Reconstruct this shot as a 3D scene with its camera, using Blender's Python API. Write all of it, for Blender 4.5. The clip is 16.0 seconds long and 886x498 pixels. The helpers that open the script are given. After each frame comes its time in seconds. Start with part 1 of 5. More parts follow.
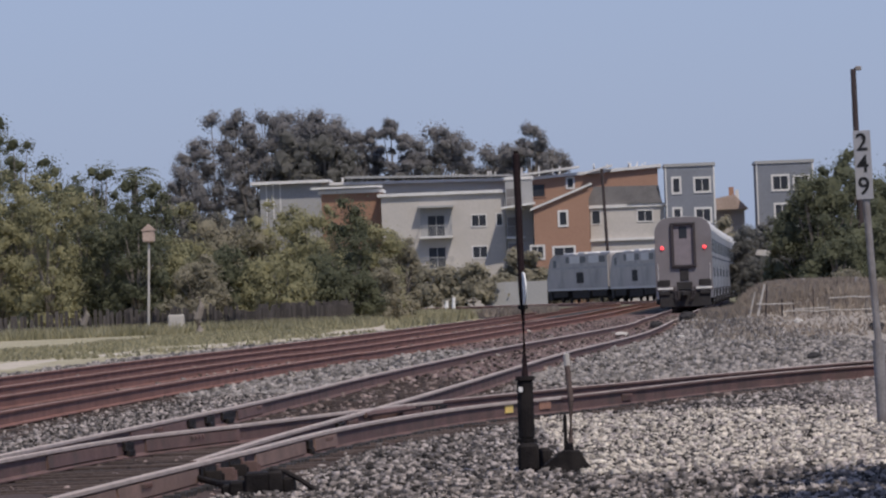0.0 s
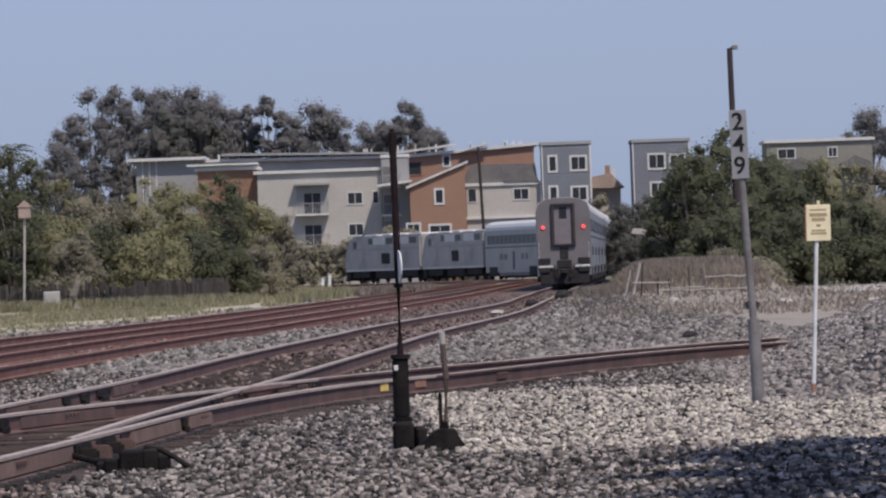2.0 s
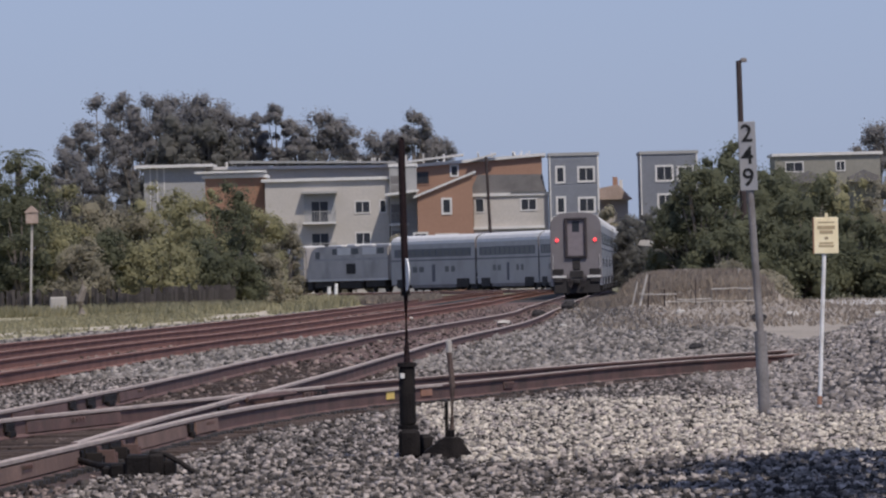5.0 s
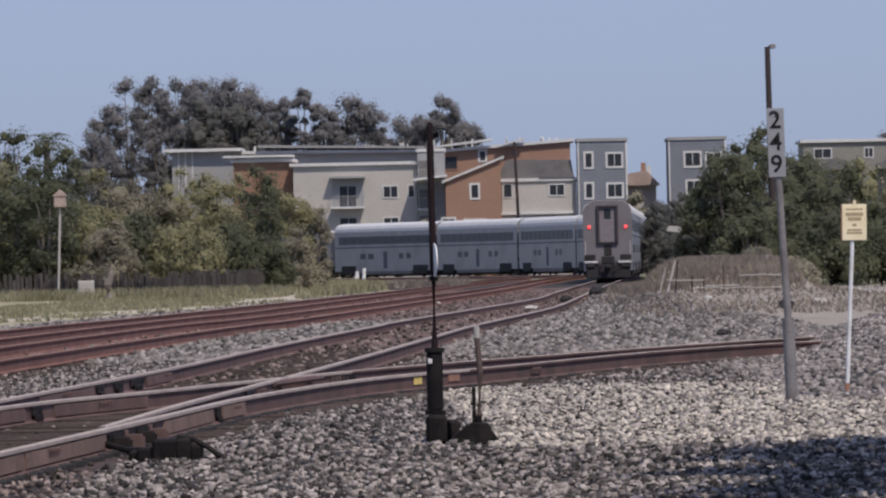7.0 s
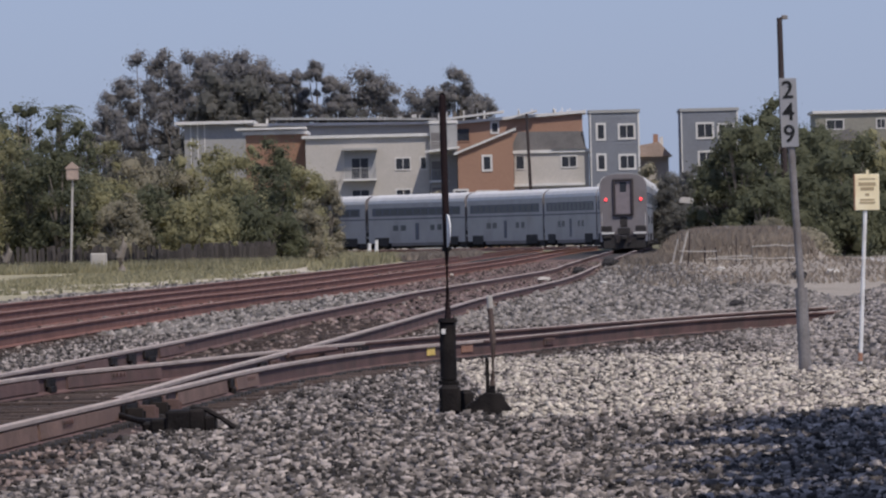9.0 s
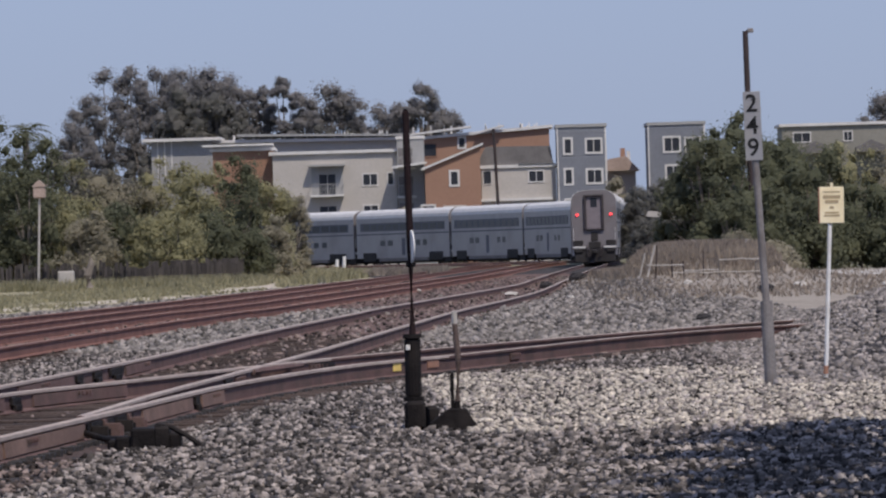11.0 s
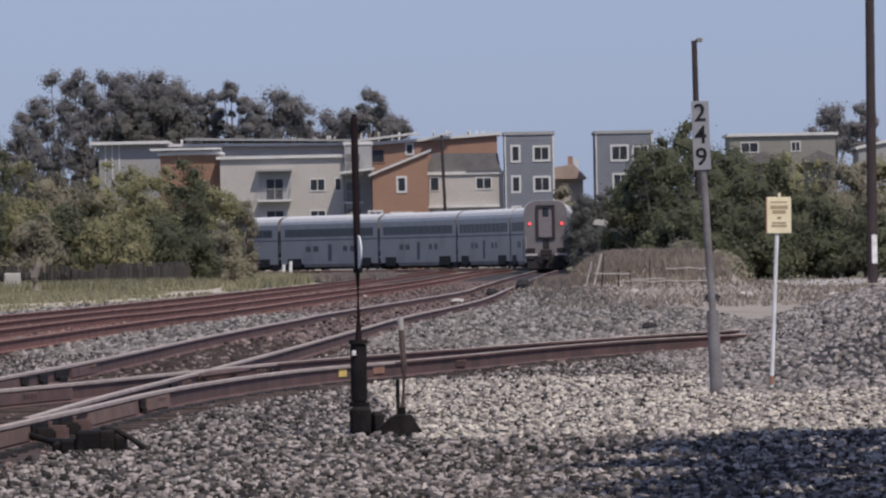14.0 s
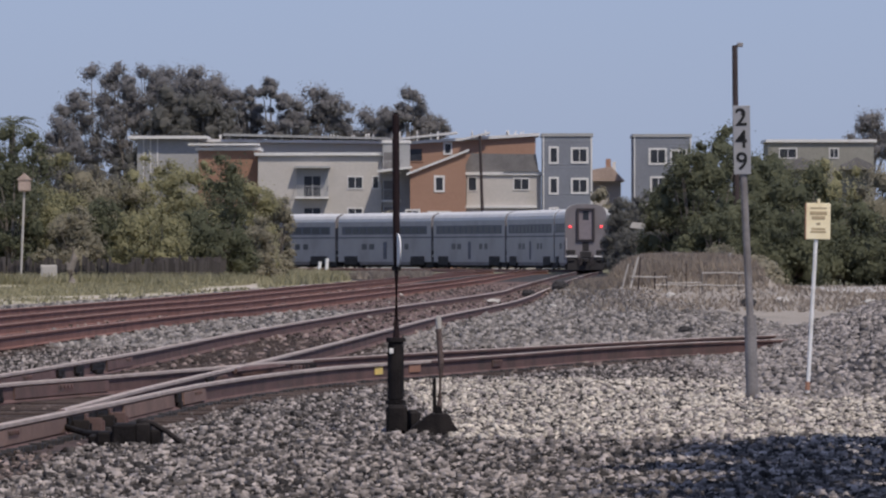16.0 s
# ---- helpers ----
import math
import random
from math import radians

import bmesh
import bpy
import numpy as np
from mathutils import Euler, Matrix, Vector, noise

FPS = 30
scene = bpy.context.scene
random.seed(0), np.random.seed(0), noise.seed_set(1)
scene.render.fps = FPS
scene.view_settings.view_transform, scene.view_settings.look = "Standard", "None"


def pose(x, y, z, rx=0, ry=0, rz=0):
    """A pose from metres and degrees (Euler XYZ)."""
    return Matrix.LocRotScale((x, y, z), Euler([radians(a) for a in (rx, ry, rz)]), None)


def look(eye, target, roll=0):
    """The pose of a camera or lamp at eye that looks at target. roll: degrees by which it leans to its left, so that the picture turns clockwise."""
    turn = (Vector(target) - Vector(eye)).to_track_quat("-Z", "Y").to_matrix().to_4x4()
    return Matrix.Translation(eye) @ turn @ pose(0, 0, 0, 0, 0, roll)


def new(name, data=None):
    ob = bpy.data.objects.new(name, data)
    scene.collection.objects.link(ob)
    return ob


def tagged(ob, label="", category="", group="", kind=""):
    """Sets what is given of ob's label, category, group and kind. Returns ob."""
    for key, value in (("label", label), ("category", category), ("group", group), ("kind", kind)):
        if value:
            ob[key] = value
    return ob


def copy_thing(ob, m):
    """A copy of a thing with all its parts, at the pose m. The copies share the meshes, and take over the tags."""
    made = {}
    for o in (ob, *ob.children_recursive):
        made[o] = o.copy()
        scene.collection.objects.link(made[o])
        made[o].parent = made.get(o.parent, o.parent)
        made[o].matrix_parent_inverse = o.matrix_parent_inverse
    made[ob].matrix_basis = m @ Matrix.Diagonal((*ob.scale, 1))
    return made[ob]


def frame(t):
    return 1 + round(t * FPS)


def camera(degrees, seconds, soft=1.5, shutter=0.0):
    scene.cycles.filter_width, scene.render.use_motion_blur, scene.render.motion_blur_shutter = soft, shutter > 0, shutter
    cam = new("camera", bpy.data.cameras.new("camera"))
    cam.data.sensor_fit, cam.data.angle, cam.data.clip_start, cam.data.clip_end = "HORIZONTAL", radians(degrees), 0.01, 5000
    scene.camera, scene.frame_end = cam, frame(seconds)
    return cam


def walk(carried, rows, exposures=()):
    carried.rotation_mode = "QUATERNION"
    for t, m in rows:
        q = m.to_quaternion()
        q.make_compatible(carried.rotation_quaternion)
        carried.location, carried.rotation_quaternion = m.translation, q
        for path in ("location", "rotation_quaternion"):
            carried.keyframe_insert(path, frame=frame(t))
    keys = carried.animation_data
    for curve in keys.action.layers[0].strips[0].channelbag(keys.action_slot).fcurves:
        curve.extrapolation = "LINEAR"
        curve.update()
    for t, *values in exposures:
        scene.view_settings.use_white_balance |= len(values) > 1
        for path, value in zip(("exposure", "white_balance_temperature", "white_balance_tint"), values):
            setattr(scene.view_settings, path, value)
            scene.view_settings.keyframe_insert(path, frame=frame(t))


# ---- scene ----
# A long lens from a hand-held camera beside the line.
cam = camera(6.051, 16.0, soft=2.3)
# seconds, eye x, eye z, yaw, pitch, roll
ROWS = [
    (0.0, -0.0009, 1.6544, 0.8761, 0.2915, 2.241),
    (0.5, -0.0055, 1.6440, 0.8988, 0.2940, 2.049),
    (1.0, -0.0041, 1.6467, 0.7973, 0.2706, 2.033),
    (1.5, -0.0025, 1.6619, 0.3484, 0.1782, 1.985),
    (2.0, 0.0028, 1.6604, 0.0277, 0.1070, 2.059),
    (2.5, -0.0068, 1.6443, 0.0147, 0.0339, 2.032),
    (3.0, -0.0000, 1.6501, -0.0000, 0.0656, 2.100),
    (3.5, -0.0048, 1.6506, -0.0564, 0.0644, 2.029),
    (4.0, -0.0089, 1.6416, -0.0258, 0.1136, 1.832),
    (6.5, -0.0035, 1.6556, 0.1577, 0.1932, 1.178),
    (7.0, -0.0079, 1.6506, 0.2634, 0.0779, 1.238),
    (7.5, 0.0026, 1.6385, 0.2971, 0.0317, 1.295),
    (8.0, -0.0065, 1.6487, 0.3407, -0.0448, 1.363),
    (8.5, -0.0061, 1.6443, 0.3663, -0.0996, 1.396),
    (9.0, -0.0139, 1.6357, 0.3483, -0.1113, 1.367),
    (11.5, 0.0286, 1.6374, 0.0886, 0.0573, 1.816),
    (12.0, 0.0185, 1.6344, -0.0334, 0.1208, 1.735),
    (12.5, 0.0254, 1.6307, -0.0876, 0.1269, 1.783),
    (13.0, 0.0308, 1.6355, -0.1123, 0.1026, 1.741),
    (13.5, 0.0245, 1.6286, -0.2012, 0.0847, 1.739),
    (14.0, 0.0187, 1.6369, -0.2353, 0.0223, 1.128),
    (14.5, 0.0121, 1.6359, -0.1984, 0.0158, 0.699),
    (15.0, 0.0042, 1.6180, -0.1135, 0.0175, 0.624),
    (15.5, -0.0035, 1.6307, -0.0514, 0.0213, 0.500),
    (16.0, -0.0106, 1.6310, 0.0112, 0.0237, 0.051),
]
walk(cam, [(t, pose(x, 0, z, 90 + pitch, roll, yaw)) for t, x, z, yaw, pitch, roll in ROWS])

# ---- world, sun ----
SUN_AZ, SUN_EL = 150.0, 56.0     # degrees clockwise from +y, and above the horizon
world = bpy.data.worlds.new("sky")
scene.world = world
world.use_nodes = True
wn = world.node_tree.nodes
sky = wn.new("ShaderNodeTexSky")
sky.sky_type = "NISHITA"
sky.sun_disc = False
sky.sun_elevation, sky.sun_rotation = radians(SUN_EL), radians(SUN_AZ)
sky.air_density, sky.dust_density, sky.ozone_density = 1.0, 0.6, 2.0
wn["Background"].inputs["Strength"].default_value = 0.075
tone = wn.new("ShaderNodeVectorMath")     # a hazy blue spring sky
tone.operation = "MULTIPLY"
tone.inputs[1].default_value = (0.80, 0.92, 1.50)
world.node_tree.links.new(sky.outputs[0], tone.inputs[0])
veil = wn.new("ShaderNodeMix")            # thin high haze that evens the sky out
veil.data_type = "RGBA"
veil.inputs["Factor"].default_value = 0.6
veil.inputs["B"].default_value = (4.6, 5.6, 8.1, 1)
world.node_tree.links.new(tone.outputs[0], veil.inputs["A"])
world.node_tree.links.new(veil.outputs["Result"], wn["Background"].inputs["Color"])
sun = new("sun", bpy.data.lights.new("sun", "SUN"))
sun.data.energy, sun.data.angle, sun.data.color = 3.3, radians(0.6), (1.0, 0.91, 0.82)
az, el = radians(SUN_AZ), radians(SUN_EL)
sun_way = Vector((math.sin(az) * math.cos(el), math.cos(az) * math.cos(el), math.sin(el)))
sun.matrix_world = look(sun_way * 100, (0, 0, 0))
scene.view_settings.exposure = 0.0


# ---- materials ----
def mat(name, colour, rough=0.8, metal=0.0, vary=0.18, scale=4.0, fine=40.0, bump=0.3, dirt=None, rand=0.0, island=False, spec=0.3, top=None):
    """A surface with two scales of variation, grain relief and optional stains."""
    m = bpy.data.materials.new(name)
    m.use_nodes = True
    nt = m.node_tree
    n, link = nt.nodes, nt.links.new
    bs = n["Principled BSDF"]
    bs.inputs["Roughness"].default_value = rough
    bs.inputs["Metallic"].default_value = metal
    bs.inputs["Specular IOR Level"].default_value = spec
    co = n.new("ShaderNodeTexCoord")
    big, small = n.new("ShaderNodeTexNoise"), n.new("ShaderNodeTexNoise")
    big.inputs["Scale"].default_value, small.inputs["Scale"].default_value = scale, fine
    big.inputs["Detail"].default_value, small.inputs["Detail"].default_value = 5, 3
    for t in (big, small):
        link(co.outputs["Object"], t.inputs["Vector"])
    add = n.new("ShaderNodeMath")
    add.operation = "ADD"
    link(big.outputs["Fac"], add.inputs[0])
    link(small.outputs["Fac"], add.inputs[1])
    ramp = n.new("ShaderNodeMapRange")
    ramp.inputs["From Min"].default_value, ramp.inputs["From Max"].default_value = 0.65, 1.35
    ramp.inputs["To Min"].default_value, ramp.inputs["To Max"].default_value = 1 - vary, 1 + vary
    link(add.outputs[0], ramp.inputs["Value"])
    value = ramp.outputs["Result"]
    if rand:
        if island:
            src = n.new("ShaderNodeNewGeometry").outputs["Random Per Island"]
        else:
            src = n.new("ShaderNodeObjectInfo").outputs["Random"]
        r2 = n.new("ShaderNodeMapRange")
        r2.inputs["To Min"].default_value, r2.inputs["To Max"].default_value = 1 - rand, top or 1 + rand
        if top:
            few = n.new("ShaderNodeMath")     # few bright pieces, many dull ones
            few.operation = "POWER"
            few.inputs[1].default_value = 1.8
            link(src, few.inputs[0])
            src = few.outputs[0]
        link(src, r2.inputs["Value"])
        mul = n.new("ShaderNodeMath")
        mul.operation = "MULTIPLY"
        link(value, mul.inputs[0])
        link(r2.outputs["Result"], mul.inputs[1])
        value = mul.outputs[0]
    tint = n.new("ShaderNodeVectorMath")
    tint.operation = "SCALE"
    tint.inputs[0].default_value = colour
    link(value, tint.inputs["Scale"])
    out = tint.outputs["Vector"]
    if dirt:
        stain = n.new("ShaderNodeTexNoise")
        stain.inputs["Scale"].default_value, stain.inputs["Detail"].default_value = scale * 0.6, 8
        link(co.outputs["Object"], stain.inputs["Vector"])
        sr = n.new("ShaderNodeMapRange")
        sr.inputs["From Min"].default_value, sr.inputs["From Max"].default_value = 0.48, 0.68
        link(stain.outputs["Fac"], sr.inputs["Value"])
        mix = n.new("ShaderNodeMix")
        mix.data_type = "RGBA"
        link(sr.outputs["Result"], mix.inputs["Factor"])
        link(out, mix.inputs["A"])
        mix.inputs["B"].default_value = (*dirt, 1)
        out = mix.outputs["Result"]
    link(out, bs.inputs["Base Color"])
    if bump:
        bp = n.new("ShaderNodeBump")
        bp.inputs["Strength"].default_value, bp.inputs["Distance"].default_value = bump, 0.02
        link(small.outputs["Fac"], bp.inputs["Height"])
        link(bp.outputs["Normal"], bs.inputs["Normal"])
    return m


def leaf_mat(name, a, b, rough=0.7):
    """Foliage whose colour runs from a to b, leaf by leaf and patch by patch."""
    m = bpy.data.materials.new(name)
    m.use_nodes = True
    nt = m.node_tree
    n, link = nt.nodes, nt.links.new
    bs = n["Principled BSDF"]
    bs.inputs["Roughness"].default_value = rough
    bs.inputs["Specular IOR Level"].default_value = 0.2
    geo = n.new("ShaderNodeNewGeometry")
    co = n.new("ShaderNodeTexCoord")
    tex = n.new("ShaderNodeTexNoise")
    tex.inputs["Scale"].default_value, tex.inputs["Detail"].default_value = 0.6, 3
    link(co.outputs["Object"], tex.inputs["Vector"])
    add = n.new("ShaderNodeMath")
    add.operation = "MULTIPLY_ADD"
    link(geo.outputs["Random Per Island"], add.inputs[0])
    add.inputs[1].default_value = 0.16
    link(tex.outputs["Fac"], add.inputs[2])
    mr = n.new("ShaderNodeMapRange")
    mr.inputs["From Min"].default_value, mr.inputs["From Max"].default_value = 0.34, 0.80
    link(add.outputs[0], mr.inputs["Value"])
    mix = n.new("ShaderNodeMix")
    mix.data_type = "RGBA"
    link(mr.outputs["Result"], mix.inputs["Factor"])
    mix.inputs["A"].default_value, mix.inputs["B"].default_value = (*a, 1), (*b, 1)
    link(mix.outputs["Result"], bs.inputs["Base Color"])
    tr = n.new("ShaderNodeBsdfTranslucent")
    link(mix.outputs["Result"], tr.inputs["Color"])
    ms = n.new("ShaderNodeMixShader")
    ms.inputs[0].default_value = 0.45
    link(bs.outputs[0], ms.inputs[1])
    link(tr.outputs[0], ms.inputs[2])
    link(ms.outputs[0], n["Material Output"].inputs["Surface"])
    return m


def glow_mat(name, colour, strength):
    m = mat(name, colour, 0.3, vary=0.02, bump=0)
    bs = m.node_tree.nodes["Principled BSDF"]
    bs.inputs["Emission Color"].default_value = (*colour, 1)
    bs.inputs["Emission Strength"].default_value = strength
    return m


# Bed is near black: shade in the gaps between stones is painted in.
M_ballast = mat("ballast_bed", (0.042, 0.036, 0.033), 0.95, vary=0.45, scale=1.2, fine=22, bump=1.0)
M_stone = mat("ballast_stone", (0.19, 0.166, 0.152), 0.9, vary=0.35, scale=0.2, fine=30, bump=0.2, rand=0.88, island=True, top=2.35)
M_stone_rusty = mat("rust_dusted_stone", (0.12, 0.093, 0.083), 0.9, vary=0.35, scale=0.2, fine=30, bump=0.2, rand=0.85, island=True, top=2.8)
M_sand = mat("sandy_path", (0.46, 0.40, 0.32), 0.95, vary=0.2, scale=0.5, fine=8, bump=0.4)
M_red_head = mat("rust_red_rail_head", (0.30, 0.19, 0.155), 0.8, 0.0, vary=0.25, scale=2, fine=30, bump=0.1)
M_stone_pale = mat("pale_stone", (0.45, 0.40, 0.335), 0.9, vary=0.25, scale=0.3, fine=30, bump=0.2, rand=0.5, island=True)
M_stone_mid = mat("grey_far_stone", (0.205, 0.185, 0.17), 0.9, vary=0.3, scale=0.2, fine=20, bump=0.2, rand=0.72, island=True)
M_stone_dark = mat("dark_stone", (0.225, 0.20, 0.185), 0.9, vary=0.25, scale=0.3, fine=30, bump=0.2, rand=0.75, island=True)
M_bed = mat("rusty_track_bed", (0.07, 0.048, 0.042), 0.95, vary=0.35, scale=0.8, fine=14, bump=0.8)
# paler copy for the bed beyond y 135
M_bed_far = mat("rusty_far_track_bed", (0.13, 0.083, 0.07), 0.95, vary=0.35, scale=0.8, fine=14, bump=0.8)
M_dirt = mat("dry_dirt", (0.30, 0.26, 0.215), 0.95, vary=0.3, scale=0.4, fine=8, bump=0.6)
M_grassland = mat("grass_ground", (0.32, 0.285, 0.18), 0.95, vary=0.35, scale=0.25, fine=5, bump=0.6, dirt=(0.42, 0.37, 0.28))
M_far = mat("far_ground", (0.16, 0.15, 0.09), 0.95, vary=0.3, scale=0.05, fine=1.5, bump=0.3)
M_rust = mat("rusty_rail_steel", (0.145, 0.087, 0.078), 0.85, 0.1, vary=0.35, scale=1.5, fine=25, bump=0.3, dirt=(0.10, 0.07, 0.06))
M_rust_red = mat("red_rusty_rail_steel", (0.215, 0.108, 0.085), 0.85, 0.1, vary=0.3, scale=1.0, fine=18, bump=0.3, dirt=(0.17, 0.085, 0.066))
M_railtop = mat("worn_rail_head", (0.42, 0.345, 0.305), 0.75, 0.0, vary=0.25, scale=2, fine=30, bump=0.1)
M_tie = mat("weathered_tie_wood", (0.06, 0.044, 0.038), 0.95, vary=0.35, scale=3, fine=30, bump=0.7, rand=0.35)
M_black = mat("black_painted_iron", (0.013, 0.011, 0.011), 0.8, 0.0, vary=0.4, scale=6, fine=50, bump=0.4, dirt=(0.03, 0.025, 0.023), spec=0.15)
M_mast = mat("dark_rusty_mast", (0.022, 0.013, 0.014), 0.75, 0.0, spec=0.15, vary=0.3, scale=5, fine=40, bump=0.3)
M_white = mat("white_paint", (0.8, 0.79, 0.76), 0.6, vary=0.08, scale=5, fine=40, bump=0.1, dirt=(0.62, 0.58, 0.52))
M_plate = mat("grey_sign_plate", (0.30, 0.30, 0.31), 0.6, vary=0.1, scale=6, fine=60, bump=0.1, dirt=(0.32, 0.31, 0.3))
M_digit = mat("black_sign_paint", (0.012, 0.012, 0.013), 0.6, vary=0.2, bump=0)
M_post = mat("galvanised_post", (0.24, 0.222, 0.212), 0.6, 0.1, vary=0.25, scale=4, fine=40, bump=0.2, dirt=(0.15, 0.13, 0.12))
M_yellow = mat("pale_yellow_sign", (0.86, 0.74, 0.48), 0.55, vary=0.08, scale=6, fine=40, bump=0.05, dirt=(0.9, 0.8, 0.55))
M_print = mat("faded_brown_print", (0.42, 0.33, 0.2), 0.7, vary=0.2, bump=0)
M_orange_tag = mat("orange_tag", (0.36, 0.19, 0.125), 0.7, vary=0.2)
M_yellow_tag = mat("yellow_tag", (0.85, 0.62, 0.18), 0.6, vary=0.12)
M_wood = mat("weathered_post_wood", (0.11, 0.08, 0.07), 0.9, vary=0.35, scale=5, fine=50, bump=0.6)
M_pole = mat("utility_pole_wood", (0.05, 0.038, 0.038), 0.9, vary=0.3, scale=2, fine=20, bump=0.5)
M_silver = mat("brushed_train_steel", (0.34, 0.325, 0.33), 0.42, 0.75, vary=0.1, scale=0.6, fine=14, bump=0.1, dirt=(0.28, 0.265, 0.265))
M_roof = mat("pale_train_roof", (0.64, 0.62, 0.60), 0.6, 0.0, vary=0.1, scale=0.8, fine=10, bump=0.1, dirt=(0.62, 0.6, 0.57))
M_endsteel = mat("dusty_end_steel", (0.195, 0.178, 0.182), 0.65, 0.1, vary=0.14, scale=1.2, fine=20, bump=0.15, dirt=(0.165, 0.148, 0.148))
M_blue = mat("blue_stripe_paint", (0.11, 0.115, 0.14), 0.7, 0.0, vary=0.1, scale=1, fine=12, bump=0)
M_loco = mat("loco_grey_paint", (0.40, 0.37, 0.35), 0.5, 0.15, vary=0.14, scale=0.7, fine=12, bump=0.1, dirt=(0.28, 0.265, 0.25))
M_under = mat("sooty_underframe", (0.035, 0.032, 0.032), 0.85, 0.1, vary=0.4, scale=2, fine=15, bump=0.4)
M_glass = mat("dark_window_glass", (0.03, 0.033, 0.04), 0.35, 0.0, vary=0.2, scale=0.7, fine=4, bump=0, spec=0.3)
M_gasket = mat("rubber_gangway", (0.05, 0.042, 0.045), 0.8, vary=0.3, scale=4, fine=25)
M_door = mat("mauve_grey_door", (0.225, 0.195, 0.205), 0.6, 0.1, vary=0.15, scale=3, fine=20, bump=0.1)
M_red = glow_mat("red_marker_lamp", (1.0, 0.06, 0.07), 1.7)
M_cream = mat("cream_stucco", (0.475, 0.44, 0.398), 0.9, vary=0.1, scale=0.3, fine=6, bump=0.3, dirt=(0.43, 0.40, 0.362))
# Orange and blue walls are less saturated; some distance haze is painted in.
M_orange = mat("orange_stucco", (0.325, 0.192, 0.134), 0.9, vary=0.1, scale=0.3, fine=6, bump=0.3, dirt=(0.34, 0.205, 0.142))
M_bluewall = mat("slate_blue_siding", (0.205, 0.215, 0.24), 0.85, vary=0.1, scale=0.4, fine=6, bump=0.3)
M_greywall = mat("grey_stucco", (0.33, 0.325, 0.315), 0.9, vary=0.12, scale=0.3, fine=6, bump=0.3)
M_brownwall = mat("brown_stucco", (0.30, 0.175, 0.12), 0.9, vary=0.12, scale=0.3, fine=6, bump=0.3)
M_olive = mat("olive_siding", (0.25, 0.24, 0.205), 0.9, vary=0.12, scale=0.4, fine=6, bump=0.3)
M_fascia = mat("pale_roof_edge", (0.62, 0.60, 0.57), 0.8, vary=0.12, scale=0.6, fine=6, bump=0.2)
M_shingle = mat("grey_roof_shingle", (0.165, 0.155, 0.15), 0.9, vary=0.25, scale=0.8, fine=9, bump=0.5)
M_tile = mat("brown_roof_tile", (0.40, 0.31, 0.26), 0.9, vary=0.2, scale=0.8, fine=9, bump=0.5)
M_bark = mat("grey_bark", (0.20, 0.175, 0.15), 0.95, vary=0.3, scale=1.2, fine=9, bump=0.8)
M_leaf_olive = leaf_mat("olive_leaves", (0.19, 0.185, 0.105), (0.38, 0.355, 0.2))
M_leaf_green = leaf_mat("dark_green_leaves", (0.078, 0.088, 0.06), (0.165, 0.17, 0.1))
# Distance haze is put into the far tree colours: paler and greyer.
M_leaf_gum_hazed = leaf_mat("gum_tree_leaves", (0.19, 0.185, 0.187), (0.285, 0.27, 0.26))
M_leaf_wood = leaf_mat("dark_wood_leaves", (0.12, 0.12, 0.11), (0.178, 0.17, 0.15))
M_leaf_grey = leaf_mat("grey_green_leaves", (0.18, 0.168, 0.125), (0.36, 0.325, 0.235))
M_dry = leaf_mat("dry_grass_blades", (0.21, 0.17, 0.135), (0.37, 0.31, 0.245))
M_grass = leaf_mat("green_grass_blades", (0.215, 0.20, 0.11), (0.40, 0.365, 0.235))
M_fence = mat("dark_fence_boards", (0.06, 0.053, 0.05), 0.9, vary=0.35, scale=3, fine=20, bump=0.5, rand=0.4)
M_concrete = mat("pale_concrete", (0.45, 0.42, 0.38), 0.9, vary=0.2, scale=1, fine=10, bump=0.4)


# ---- mesh helpers ----
def part(name, bm, material, parent=None, label=""):
    me = bpy.data.meshes.new(name)
    bmesh.ops.recalc_face_normals(bm, faces=bm.faces)
    bm.to_mesh(me)
    bm.free()
    me.materials.append(material)
    ob = new(name, me)
    if parent is not None:
        ob.parent = parent
    if label:
        ob["label"] = label
    return ob


def empty(name, x=0, y=0, z=0, rz=0):
    ob = new(name)
    ob.matrix_basis = pose(x, y, z, 0, 0, rz)
    return ob


def box(bm, x0, x1, y0, y1, z0, z1, bevel=0.0):
    """Adds a box, with its edges taken off by bevel."""
    b = bmesh.new()
    bmesh.ops.create_cube(b, size=1)
    for v in b.verts:
        v.co = Vector(((x0 + x1) / 2 + v.co.x * (x1 - x0), (y0 + y1) / 2 + v.co.y * (y1 - y0), (z0 + z1) / 2 + v.co.z * (z1 - z0)))
    if bevel:
        bmesh.ops.bevel(b, geom=b.edges, offset=bevel, segments=1, affect="EDGES")
    me = bpy.data.meshes.new("tmp")
    b.to_mesh(me)
    b.free()
    bm.from_mesh(me)
    bpy.data.meshes.remove(me)
    return bm


def one_box(x0, x1, y0, y1, z0, z1, bevel=0.0):
    return box(bmesh.new(), x0, x1, y0, y1, z0, z1, bevel)


